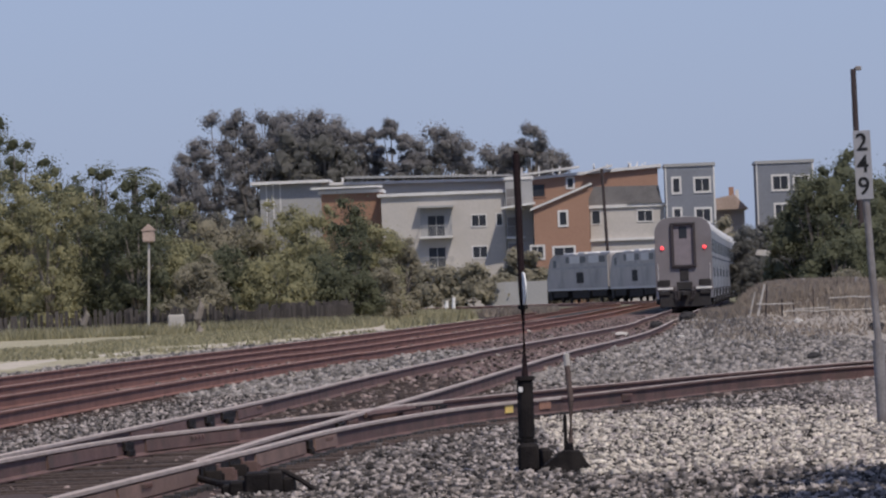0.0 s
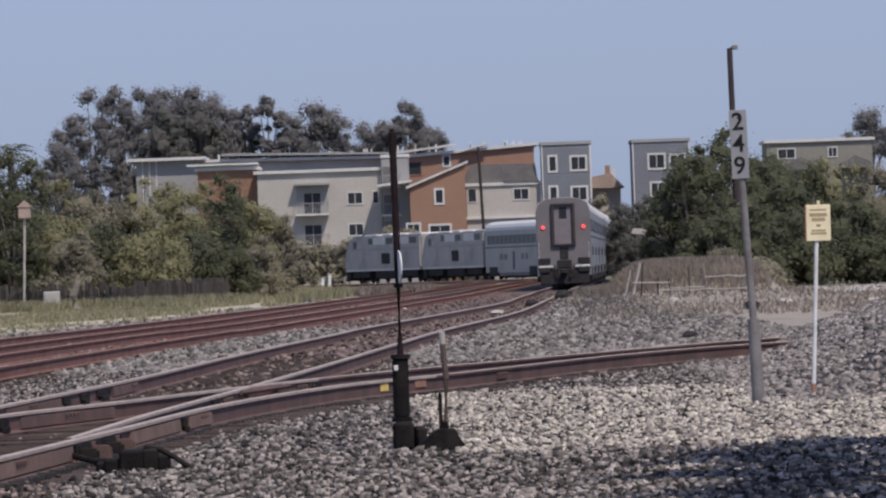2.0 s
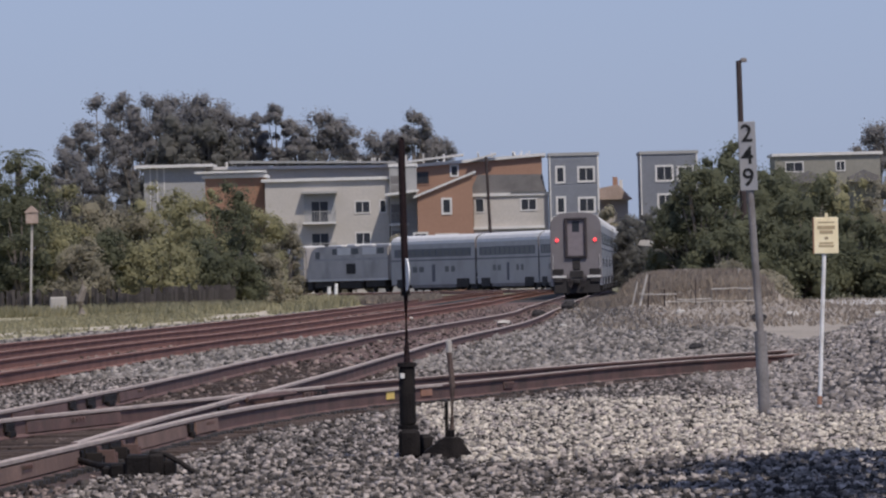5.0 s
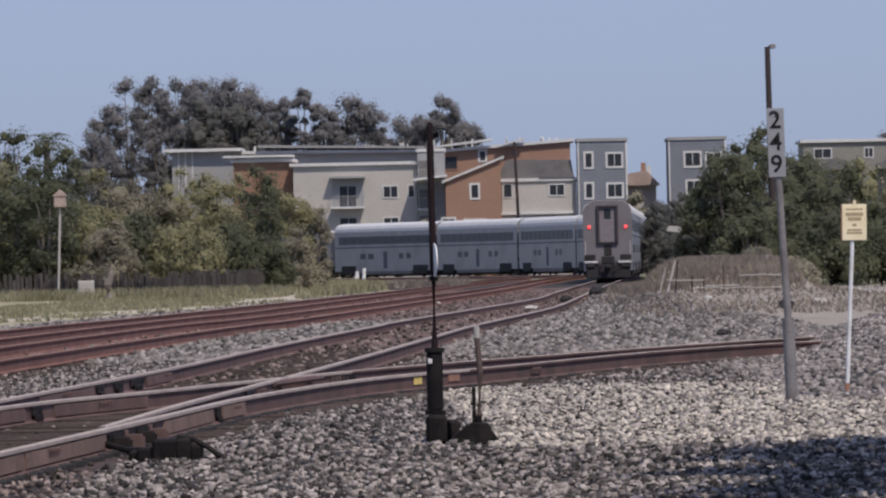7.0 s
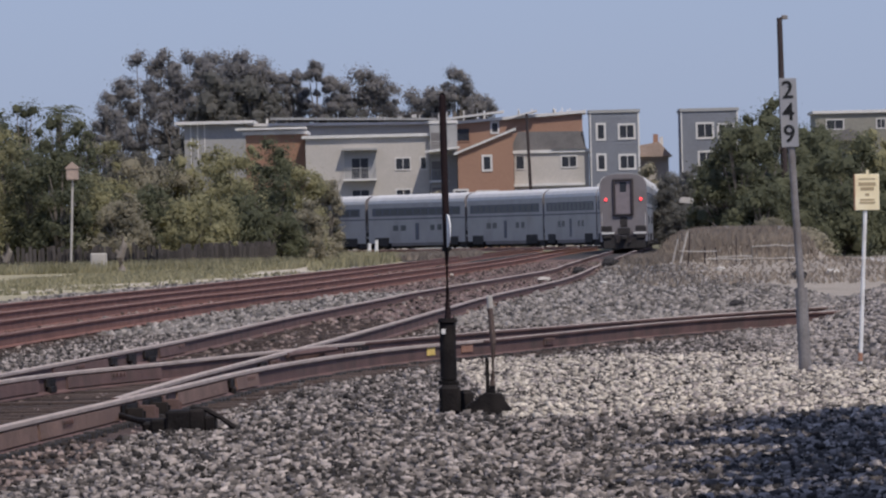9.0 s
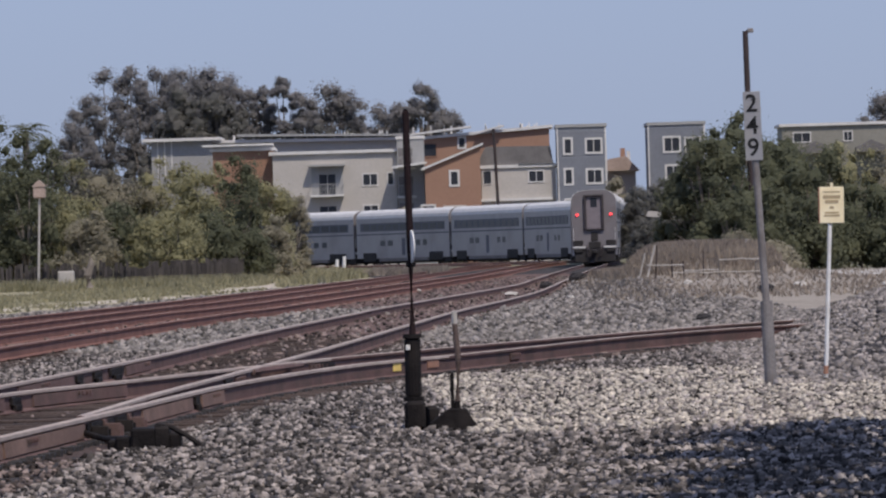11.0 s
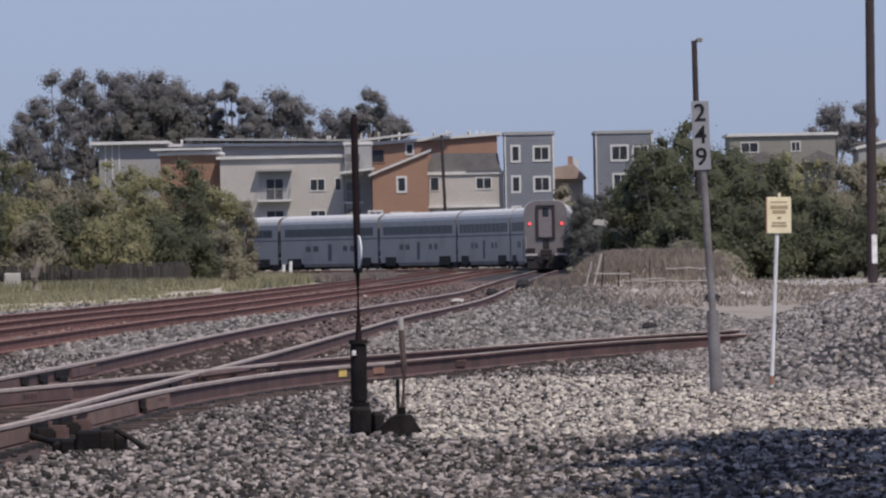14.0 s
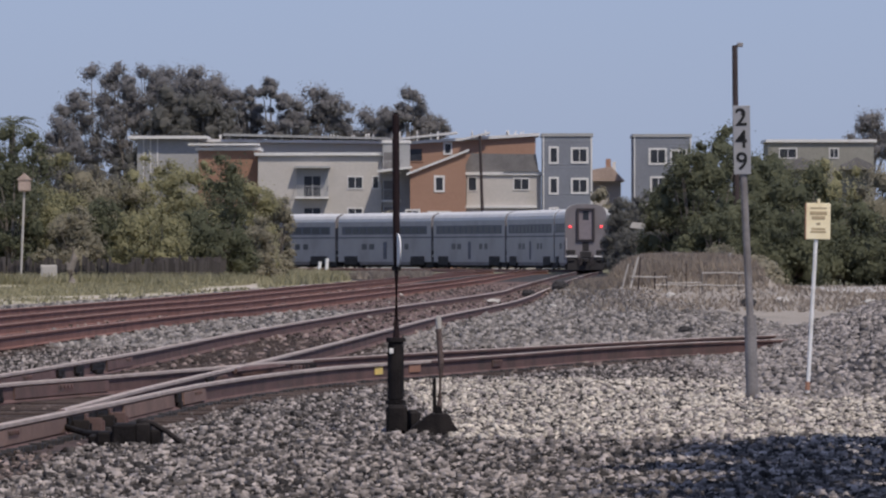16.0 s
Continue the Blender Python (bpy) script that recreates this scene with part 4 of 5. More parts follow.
cream_low = slab_house("row_house", 2.15, 9.5, YB - 1, 12, 9.25, M_cream, 0.2)
tagged(cream_low, "cream row house under a grey shingle roof", "house")
part("hip_roof", prism(bmesh.new(), [(1.6, 9.3), (9.3, 9.3), (9.0, 11.3), (2.6, 11.4)], "y", YB - 0.8, YB + 8), M_shingle, cream_low, "grey shingle roof")
part("gable_roof", prism(bmesh.new(), [(5.8, 9.56), (9.35, 9.56), (8.6, 11.15), (7.5, 11.15)], "y", YB - 1.3, YB + 5), M_shingle, cream_low)
window(cream_low, 2.35, 3.1, 7.75, 9.0, YB - 1, mull=False, frame_w=0.08)
window(cream_low, 6.85, 8.25, 7.85, 8.85, YB - 1)
part("ledge", one_box(1.8, 9.1, YB - 1.3, YB - 1, 6.0, 6.25), M_fascia, cream_low)


def blue_house(x0, x1, y, top, small=True):
    h = slab_house("town_house", x0, x1, y, 13, top - 0.3, M_bluewall, 0.12, M_greywall, thick=0.3)
    for z in (10.62, 7.62, 4.62):
        if small:
            window(h, x0 + 0.75, x0 + 1.35, z - 0.1, z + 1.25, y, frame_w=0.2, mull=False)
        window(h, x1 - 1.9, x1 - 0.55, z - 0.05, z + 1.15, y, frame_w=0.2)
    part("corner_board", one_box(x1 - 0.14, x1 + 0.03, y - 0.04, y + 0.1, 0, top - 0.3), M_fascia, h)
    part("corner_board", one_box(x0 - 0.03, x0 + 0.1, y - 0.04, y + 0.1, 0, top - 0.3), M_fascia, h)
    bm = bmesh.new()
    for k in range(int((top - 0.6) / 0.32)):
        box(bm, x0 + 0.11, x1 - 0.15, y - 0.018, y + 0.01, 0.3 + 0.32 * k, 0.325 + 0.32 * k)
    part("siding_lap", bm, M_bluewall, h)
    return tagged(h, "slate blue narrow town house with white window frames", "house", "blue town houses")


blue_house(9.68, 14.5, YB - 2, 13.34)
b2 = blue_house(19.0, 24.7, YB + 14, 13.5, False)
window(b2, 20.65, 22.1, 10.6, 11.9, YB + 14, frame_w=0.2)
window(b2, 20.8, 22.1, 7.75, 9.05, YB + 14, frame_w=0.2)
part("ledge", one_box(19.1, 21.6, YB + 12.9, YB + 14, 6.3, 6.6), M_fascia, b2, "pale balcony slab")
# Thin black sheet; the shade below the balcony slab is painted with it.
part("garage_opening", one_box(19.6, 21.9, YB + 13.97, YB + 14.02, 4.9, 6.2), M_under, b2)
part("porch_roof", prism(bmesh.new(), [(19.4, 4.85), (22.0, 4.85), (22.5, 3.75), (19.9, 3.75)], "y", YB + 12.4, YB + 14), M_greywall, b2, "sloping pale porch roof")
part("ledge", one_box(19.35, 20.6, YB + 12.3, YB + 12.4, 4.6, 4.85), M_fascia, b2)
part("post", one_box(20.3, 20.5, YB + 12.5, YB + 12.7, 0, 3.8), M_greywall, b2)
cottage = slab_house("house", 13.2, 18.0, YB + 30, 12, 8.8, M_cream, 0.2)
part("hip_roof", prism(bmesh.new(), [(12.9, 8.9), (18.4, 8.9), (17.0, 10.4), (15.2, 10.1)], "y", YB + 29, YB + 42), M_tile, cottage, "brown tiled roof")
part("chimney", one_box(16.5, 17.0, YB + 31, YB + 31.6, 9.6, 11.2), M_orange, cottage)
part("chimney", one_box(17.15, 17.5, YB + 31, YB + 31.6, 9.6, 10.9), M_fascia, cottage)
tagged(cottage, "low house with brown tiled roof and chimneys", "house")

long_a = slab_house("apartment_building", -31.2, -25.0, YB + 24, 14, 13.2, M_greywall, 0.9)
tagged(long_a, "grey stucco wing with a wide pale roof edge", "building")
for k in range(3):
    part("downpipe", one_box(-30.6 + 0.7 * k, -30.48 + 0.7 * k, YB + 23.9, YB + 24, 9.0, 13.2), M_fascia, long_a, "pale downpipe")
long_b = slab_house("apartment_building", -25.0, -6.0, YB + 26, 14, 12.9, M_cream, 0.6, slope=-0.2)
tagged(long_b, "long grey apartment wing with a flat pale roof", "building")
part("upper_roof", prism(bmesh.new(), [(-22.5, 13.5), (-5.6, 13.1), (-5.6, 13.3), (-22.5, 13.75)], "y", YB + 25, YB + 40), M_greywall, long_b)
long_c = slab_house("apartment_building", -24.4, -18.55, YB + 4, 14, 11.75, M_brownwall, 0.3)
part("roof_edge", one_box(-25.4, -18.4, YB + 3.2, YB + 9, 12.25, 12.45), M_fascia, long_c)
tagged(long_c, "brown stucco block with thin pale roof edges", "building")
olive_house = slab_house("apartment_building", 34.1, 45.2, YB + 56, 14, 13.2, M_olive, 0.3)
tagged(olive_house, "olive apartment building with small gables and white windows", "building")
window(olive_house, 35.3, 37.0, 11.6, 12.5, YB + 56)
window(olive_house, 40.6, 41.4, 11.6, 12.5, YB + 56)
for x in (37.5, 43.3):
    part("gable", prism(bmesh.new(), [(x - 1.6, 10.3), (x + 1.7, 10.3), (x + 1.6, 10.9), (x, 11.6), (x - 1.6, 10.8)], "y", YB + 54, YB + 57), M_shingle, olive_house)
grey_far = slab_house("house", 47.3, 53.0, YB + 50, 12, 11.6, M_greywall, 0.3, slope=1.2)
tagged(grey_far, "pale grey house with a sloping roof beside the olive building", "house")
window(grey_far, 48.5, 49.2, 9.6, 10.6, YB + 50)
# clutter along the roof edges
vents = bmesh.new()
g = random.Random(8)
for k in range(46):
    x = g.uniform(-24, 8)
    z = 13.2 + (0.5 if x > -6 else 0.1)
    w = g.uniform(0.05, 0.22)
    box(vents, x, x + w, YB + 27, YB + 27.3, z - 0.9, z + g.uniform(0.1, 0.45))
tagged(part("roof_vents", vents, M_fascia), "small pale vents and pipes along the flat roofs", "roof vents", kind="stuff")
# low wall in front of the houses
tagged(part("wall_low", one_box(-8.2, -2.3, 810, 810.4, 0, 2.35), M_greywall), "low grey block wall before the houses", "wall", kind="structure")
tagged(part("wall_yard", one_box(12, 50, 812, 812.4, 0, 2.2), M_olive), "dull fence wall behind the shrubs", "wall", kind="structure")


# ---- poles ----
def pole(name, x, y, h, r, lean=0.0, lamp=0, label=""):
    p = empty(name, x, y, 0)
    bm = bmesh.new()
    tube(bm, [(0, 0, 0), (lean / 2, 0, h / 2), (lean, 0, h)], [r, r * 0.92, r * 0.82], 14)
    part("shaft", bm, M_pole, p)
    if lamp:
        bm = bmesh.new()
        tube(bm, [(lean, 0, h - 0.1), (lean + lamp * 0.4, 0, h + 0.05)], r * 0.5, 8)
        part("arm", bm, M_pole, p)
        part("lamp_head", one_box(lean + lamp * 0.2, lean + lamp * 0.75, -0.15, 0.15, h - 0.08, h + 0.14, 0.04), M_post, p, "small lamp head")
    return tagged(p, label, "pole")


pole("utility_pole", 3.8, 808, 12.9, 0.17, -0.4, label="dark wooden utility pole before the houses")
pole("street_lamp", 14.6, 418.4, 11.95, 0.17, -0.12, 0.55, label="tall dark pole with a small lamp head")
big_pole = pole("utility_pole", 18.6, 336, 13.5, 0.21, 0.12, label="thick dark wooden utility pole with a white marker")
part("marker", one_box(-0.02, 0.2, -0.24, -0.2, 0.85, 2.0, 0.01), M_white, big_pole, "white plate near the foot")
box_pole = empty("bird_box_pole", -22.2, 438.6, 0)
bm = bmesh.new()
tube(bm, [(0, 0, 0), (0.2, 0, 4.9)], 0.065, 10)
part("shaft", bm, M_concrete, box_pole)
bm = bmesh.new()
box(bm, -0.12, 0.52, -0.3, 0.3, 4.85, 5.5, 0.05)
prism(bm, [(-0.2, 5.45), (0.6, 5.45), (0.2, 5.8)], "y", -0.35, 0.35)
part("box", bm, M_tile, box_pole, "weathered pale box with a peaked top")
tagged(box_pole, "thin grey pole with a weathered box on top", "pole")
hood = empty("yard_lamp", 12.7, 532, 0)
bm = bmesh.new()
tube(bm, [(0, 0, 0), (0, 0, 3.1)], 0.07, 8)
part("shaft", bm, M_post, hood)
part("hood", prism(bmesh.new(), [(-0.95, 3.2), (0.95, 3.0), (0.75, 3.4), (-0.8, 3.55)], "y", -0.5, 0.5), M_concrete, hood, "pale flat hood")
tagged(hood, "yard lamp with a pale flat hood on a thin post", "lamp")


# ---- plants ----
def leaf_cloud(seed, lobes, n, size, squash=0.8, fuzz=0.42):
    """Corners and faces of n leaf tufts spread through the lobes (centre, radius)."""
    g = np.random.default_rng(seed)
    C = np.array([c for c, r in lobes], float)
    R = np.array([r for c, r in lobes], float)
    pick = g.choice(len(R), n, p=R ** 2 / (R ** 2).sum())
    d = g.normal(size=(n, 3))
    d /= np.linalg.norm(d, axis=1)[:, None]
    rad = R[pick] * (0.6 + fuzz * np.abs(g.normal(size=n)))
    p = C[pick] + d * rad[:, None] * np.array([1, 1, squash])
    p += np.sin(p[:, [1, 2, 0]] * 2.3 + seed) * 0.25 * R[pick][:, None]
    nrm = d * 0.9 + g.normal(size=(n, 3)) * 0.24 + np.array([0, -0.25, 0.35])
    nrm /= np.linalg.norm(nrm, axis=1)[:, None]
    t = np.cross(nrm, g.normal(size=(n, 3)))
    t /= np.linalg.norm(t, axis=1)[:, None] + 1e-9
    b = np.cross(nrm, t)
    s = g.uniform(size[0], size[1], (n, 1))
    k = g.uniform(0.35, 0.8, (n, 1))
    V = np.stack([p - t * s, p - b * s * k + nrm * s * 0.15, p + t * s, p + b * s * k + nrm * s * 0.15], 1).reshape(-1, 3)
    return V, np.arange(n * 4).reshape(-1, 4)


def tree(name, x, y, lobes, leaves, size, material, seed, label, category, trunk=0.2, z0=0.0, group="", core=0.0, fuzz=0.42):
    """A tapered trunk with limbs reaching into each lobe, and a crown of leaf tufts."""
    t = empty(name, x, y, z0)
    bm = bmesh.new()
    top = max(c[2] for c, r in lobes)
    low = min(c[2] - r * 0.4 for c, r in lobes)
    fork = max(0.4, min(low, top * 0.45))
    g = random.Random(seed)
    tube(bm, [(0, 0, -0.1), (g.uniform(-.1, .1), 0, fork * 0.5), (g.uniform(-.2, .2), 0, fork)], [trunk, trunk * 0.8, trunk * 0.65], 9)
    for c, r in lobes[::2]:
        m = (c[0] * 0.45, c[1] * 0.45, fork + (c[2] - fork) * 0.6)
        tube(bm, [(0, 0, fork * 0.9), m, c], [trunk * 0.5, trunk * 0.32, trunk * 0.12], 6)
    part("trunk", bm, M_bark, t)
    V, Q = leaf_cloud(seed, lobes, leaves, size, 0.8, fuzz)
    crown = new("crown", fast_mesh("crown", V, Q, material))
    crown.parent = t
    if core:
        bm = bmesh.new()
        for c, r in lobes:
            bmesh.ops.create_icosphere(bm, subdivisions=1, radius=r * core * 1.05, matrix=Matrix.Translation(c))
        for v in bm.verts:
            v.co += noise.noise_vector(v.co * 1.7) * 0.35
        part("inner_foliage", bm, material, t)
    return tagged(t, label, category, group)


def blob_lobes(seed, w, d, h, n, r, base=0.0, low=0.15):
    """Lobe centres filling a mound of foliage down to the ground."""
    g = random.Random(seed)
    out = []
    for k in range(n):
        a = g.uniform(0, math.tau)
        q = math.sqrt(g.uniform(0, 1))
        x, y = w * q * math.cos(a), d * q * math.sin(a)
        room = h * math.sqrt(max(0.05, 1 - q * q * 0.85))
        z = base + g.uniform(low, 0.98) * room
        rr = r * g.uniform(0.5, 1.3)
        out.append(((x, y, max(rr * 0.5, min(z, room + base - rr * 0.6))), rr))
    return out


SHRUB = "dense olive-green shrub trees grown down to the ground"
g = random.Random(3)
# left-hand thicket: its skyline, and a lower front row
def skyline(x):
    return float(np.interp(x, [-40, -32.5, -30.6, -30.0, -28.3, -26.2, -25.0, -24.2, -23.2, -20.6, -18.4, -17.4, -13.1, -11.8, -11.0, -10.3, -9.4, -8.9], [14.2, 13.0, 12.2, 10.9, 10.2, 9.2, 8.7, 8.5, 7.8, 7.4, 6.8, 7.1, 7.3, 7.1, 6.4, 5.7, 5.0, 3.8]))


def hue_at(x):
    """0 olive, 1 dark green, 2 grey-green, as the thicket changes along the line."""
    for edge, c in ((-22.7, 1), (-20.8, 0), (-17.8, 2), (-13.7, 0), (-11.9, 1), (-10.9, 0)):
        if x < edge:
            return c
    return 2


THICKET = []
for k in range(17):
    x = -34.5 + 1.53 * k
    THICKET.append((x, 484 + g.uniform(-5, 7) + max(0, x + 14) * 4, 1.0 if x > -10.6 else 1.7 + g.uniform(-0.2, 0.3), skyline(x) * g.uniform(0.96, 1.05), hue_at(x)))
for k in range(14):
    x = -32.0 + 1.63 * k
    if x < -26.9:
        c, tall = 0, g.uniform(0.74, 0.84)
    elif x < -23.2:
        c, tall = 1, g.uniform(0.72, 0.85)
    else:
        c, tall = (hue_at(x), hue_at(x), 1)[k % 3], g.uniform(0.5, 0.72)
    THICKET.append((x, 464 + g.uniform(-4, 4) + max(0, x + 14) * 5, 1.0 if x > -11 else 1.6, skyline(x) * tall, c))
for k, (x, y, w, h, c) in enumerate(THICKET):
    tree("shrub_tree", x, y, blob_lobes(20 + k, w, 2.2, h * 1.04, 64, w * 0.36), 9500, (0.042, 0.115), (M_leaf_olive, M_leaf_green, M_leaf_grey)[c], 40 + k,
         (SHRUB, "dark green shrub tree in the trackside thicket", "dull grey-green shrub tree in the trackside thicket")[c], "tree", 0.16, group="thicket beside the track", core=0.42)
# right-hand trees
RIGHT = [(12.3, 418.37, 1.8, 7.6, 1), (13.8, 425.97, 2.3, 8.2, 1), (15.8, 431.04, 2.3, 7.6, 1), (17.9, 423.44, 2.3, 7.0, 1), (20.2, 431.04, 2.4, 6.6, 0), (14.9, 434.0, 2.0, 8.2, 1), (16.9, 436.0, 2.2, 7.5, 1), (22.6, 428.51, 2.4, 6.3, 2), (25.0, 433.58, 2.6, 6.6, 0), (12.9, 403.15, 1.5, 4.0, 1), (14.6, 405.69, 1.9, 4.2, 1), (17.0, 408.22, 2.0, 4.0, 1), (19.6, 410.76, 2.0, 4.2, 1),
         (22.2, 408.22, 2.0, 3.8, 1), (12.9, 380.33, 1.0, 1.9, 2), (14.0, 375.26, 0.9, 1.5, 2), (11.5, 420.0, 1.5, 6.6, 1), (12.6, 557.8, 1.3, 3.6, 3), (15.9, 573.0, 1.3, 3.4, 3), (12.5, 600.0, 1.1, 5.6, 3), (13.4, 605.0, 1.2, 6.5, 3), (14.5, 602.0, 1.2, 6.2, 3), (15.6, 604.0, 1.2, 4.6, 3)]
for k, (x, y, w, h, c) in enumerate(RIGHT):
    tree("shrub_tree", x, y, blob_lobes(70 + k, w * 1.05, 2.4, h * 1.02, 64, w * 0.34), 9500, (0.042, 0.115), (M_leaf_olive, M_leaf_green, M_leaf_grey, M_leaf_wood)[c], 90 + k,
         (SHRUB, "dark green shrub tree beside the yard", "dull grey-green shrub beside the yard", "dull dark shrub behind the rise")[c], "tree", 0.16, group="trees beside the yard", core=0.55)
# low shrubs before the houses
for k, (x, y, w, h) in enumerate([(-9.0, 590, 1.8, 3.8), (-6.2, 600, 1.6, 3.2), (-12.5, 600, 2.0, 4.6), (-3.6, 610, 1.3, 5.4), (-1.5, 612, 1.4, 4.2), (-15.5, 610, 2.2, 5.0), (-5.0, 612, 1.5, 6.2), (15.2, 600, 2.0, 5.0), (21.5, 590, 2.0, 2.4), (3.0, 615, 1.6, 3.0), (12.4, 560, 1.6, 5.6), (14.2, 570, 1.8, 7.0)]):
    tree("shrub", x * 1.05, 812 + (y - 600) * 0.3, blob_lobes(120 + k, w, 1.6, h * 1.15, 14, w * 0.45), 3000, (0.12, 0.3), M_leaf_grey, 140 + k, "dull green shrub before the houses", "shrub", 0.1, group="shrubs before the houses", core=0.6)

# tall gum trees behind the houses: x, crown top, half width, crown depth
YT = 1000.0
GUMS = [(-47.4, 14.4, 1.5, 4), (-45.6, 17.6, 1.7, 7), (-44.6, 20.6, 1.5, 8), (-42.2, 24.0, 2.0, 14), (-39.2, 24.0, 1.5, 6), (-37.9, 21.8, 1.9, 10), (-35.6, 23.6, 1.7, 6), (-33.0, 23.8, 2.0, 7), (-29.8, 23.6, 2.2, 8), (-27.4, 22.6, 2.0, 8), (-25.0, 20.6, 1.5, 6),
        (-23.1, 20.8, 1.1, 5), (-20.6, 21.9, 1.2, 7), (-18.3, 20.0, 1.4, 6), (-15.6, 21.4, 2.3, 8), (-13.0, 20.2, 1.6, 7), (-9.7, 18.6, 1.8, 5), (-7.0, 18.5, 1.5, 4), (-4.2, 20.8, 1.5, 5), (-1.8, 18.0, 1.6, 3.2), (51.2, 18.3, 2.0, 5), (54.0, 18.0, 1.2, 5)]
for k, (x, top, w, depth) in enumerate(GUMS):
    g = random.Random(200 + k)
    w, top = w * 1.2, top + 0.6
    lobes = [((g.uniform(-0.3, 0.3), 0.0, top - w * 0.5), w * 0.5)]
    for j in range(24):
        u = g.uniform(-1, 1)
        r = w * g.uniform(0.2, 0.5)
        z = top - r - g.uniform(0.02, 1) * depth * 0.9 - u * u * 1.5
        lobes.append(((u * w * 1.05, g.uniform(-1.5, 1.5), z), r))
    tree("gum_tree", x, YT + g.uniform(-8, 8), lobes, 5500, (0.08, 0.21), M_leaf_gum_hazed, 230 + k, "tall grey-green gum tree with open crown, paled by painted haze, behind the houses", "tree", 0.3, group="gum trees behind the houses", core=0.5, fuzz=0.45)
# dense round wood before the gum crowns
for k, (x, w, h) in enumerate([(-34.4, 2.8, 17.2), (-32.0, 3.4, 20.8), (-28.2, 3.4, 20.8), (-25.4, 2.4, 17.8), (-37.6, 2.3, 12.6), (-41.0, 2.2, 12.0), (-43.8, 2.2, 11.4), (-22.6, 2.4, 14.2), (-19.4, 2.2, 14.8), (-16.0, 2.4, 16.0), (-12.6, 2.2, 15.0), (-8.6, 2.4, 14.6)]):
    tree("gum_tree", x, YT - 14, blob_lobes(260 + k, w * 1.05, 3, h, 90, w * 0.34, 1.0, 0.5), 6500, (0.10, 0.23), M_leaf_wood, 280 + k, "broad dark round tree in the wood behind the houses", "tree", 0.4, group="gum trees behind the houses", core=0.7)


def palm(x, y, h):
    p = empty("palm_tree", x, y, 0)
    bm = bmesh.new()
    tube(bm, [(0, 0, 0), (0.1, 0, h * 0.5), (0, 0, h)], [0.3, 0.24, 0.2], 10)
    part("trunk", bm, M_bark, p)
    g = random.Random(5)
    for k in range(26):
        a, up, ln = g.uniform(0, math.tau), g.uniform(-0.1, 1.25), g.uniform(1.7, 2.3)
        bm = bmesh.new()
        rows = []
        for j in range(9):
            t = j / 8
            r = ln * t
            z = h + math.sin(up) * r - 0.6 * r * r / ln * 1.2
            c = Vector((math.cos(a) * r * math.cos(up * 0.7), math.sin(a) * r * math.cos(up * 0.7), z))
            w = 0.26 * math.sin(math.pi * min(1, t * 0.9 + 0.08))
            s = Vector((-math.sin(a), math.cos(a), 0))
            rows.append((c, s, w))
        for (c0, s0, w0), (c1, s1, w1) in zip(rows, rows[1:]):
            for sg in (-1, 1):
                tip = c1 + s1 * sg * w1 * 1.2 - Vector((0, 0, w1 * 0.5))
                bm.faces.new([bm.verts.new(q) for q in (c0, c0 + (c1 - c0) * 0.6, tip)])
        part("frond", bm, M_leaf_green, p)
    return tagged(p, "palm tree with arching fronds above the thicket", "palm tree")


palm(-25.1, 486, 9.0)


def blades(name, n, place, height, material, seed, label, lean=0.5, width=0.03):
    """Standing grass as one body of stuff."""
    g = np.random.default_rng(seed)
    x, y = place(g, n)
    n = len(x)
    z = mound_height(x, y)
    a = g.uniform(0, math.tau, n)
    h = g.uniform(height[0], height[1], n)
    w = width * g.uniform(0.6, 1.6, n)
    lx, ly = g.normal(size=n) * lean * h, g.normal(size=n) * lean * h
    p = np.stack([x, y, z], -1)
    s = np.stack([np.cos(a) * w, np.sin(a) * w, np.zeros(n)], -1)
    t = p + np.stack([lx, ly, h], -1)
    V = np.stack([p - s, p + s, t], 1).reshape(-1, 3)
    return tagged(new(name, fast_mesh(name, V, np.arange(3 * n).reshape(-1, 3), material, True)), label, "grass", kind="stuff")


def verge(y0, y1, deep):
    def f(g, n):
        y = g.uniform(y0, y1, n)
        x = verge_edge(y) - deep * g.uniform(0, 1, n) ** 0.8
        k = ~on_path(x, y)
        return x[k], y[k]
    return f


def patchy(place, scale, level, seed):
    def f(g, n):
        x, y = place(g, n)
        v = np.sin(x * scale * 2.1 + seed) * np.cos(y * scale * 0.35 + seed * 2) + g.normal(size=len(x)) * 0.35
        k = v > level
        return x[k], y[k]
    return f


blades("grass", 46000, patchy(verge(260, 610, 12), 0.5, -0.1, 1.3), (0.05, 0.2), M_grass, 31, "patchy green and straw grass on the verge", 0.4, 0.05)
blades("grass", 9000, lambda g, n: (g.uniform(-30, -10, n), g.uniform(428, 446, n)), (0.15, 0.7), M_grass, 36, "tall pale weeds along the fence", 0.35, 0.05)
blades("grass", 16000, verge(418, 660, 8), (0.15, 0.5), M_grass, 32, "taller rough grass at the foot of the thicket", 0.3, 0.06)
blades("grass", 20000, lambda g, n: (g.uniform(5.5, 12.3, n), g.uniform(318, 366, n)), (0.1, 0.4), M_dry, 33, "tall dry straw-coloured grass on the rise", 0.25, 0.035)
blades("grass", 6000, lambda g, n: (g.uniform(4.2, 20, n), g.uniform(228, 380, n)), (0.05, 0.22), M_dry, 34, "short dry weeds on the dirt", 0.5, 0.04)
blades("grass", 5000, lambda g, n: (g.uniform(-6, -1, n), g.uniform(507, 596, n)), (0.2, 0.5), M_dry, 35, "dry weeds between the far tracks", 0.5, 0.05)

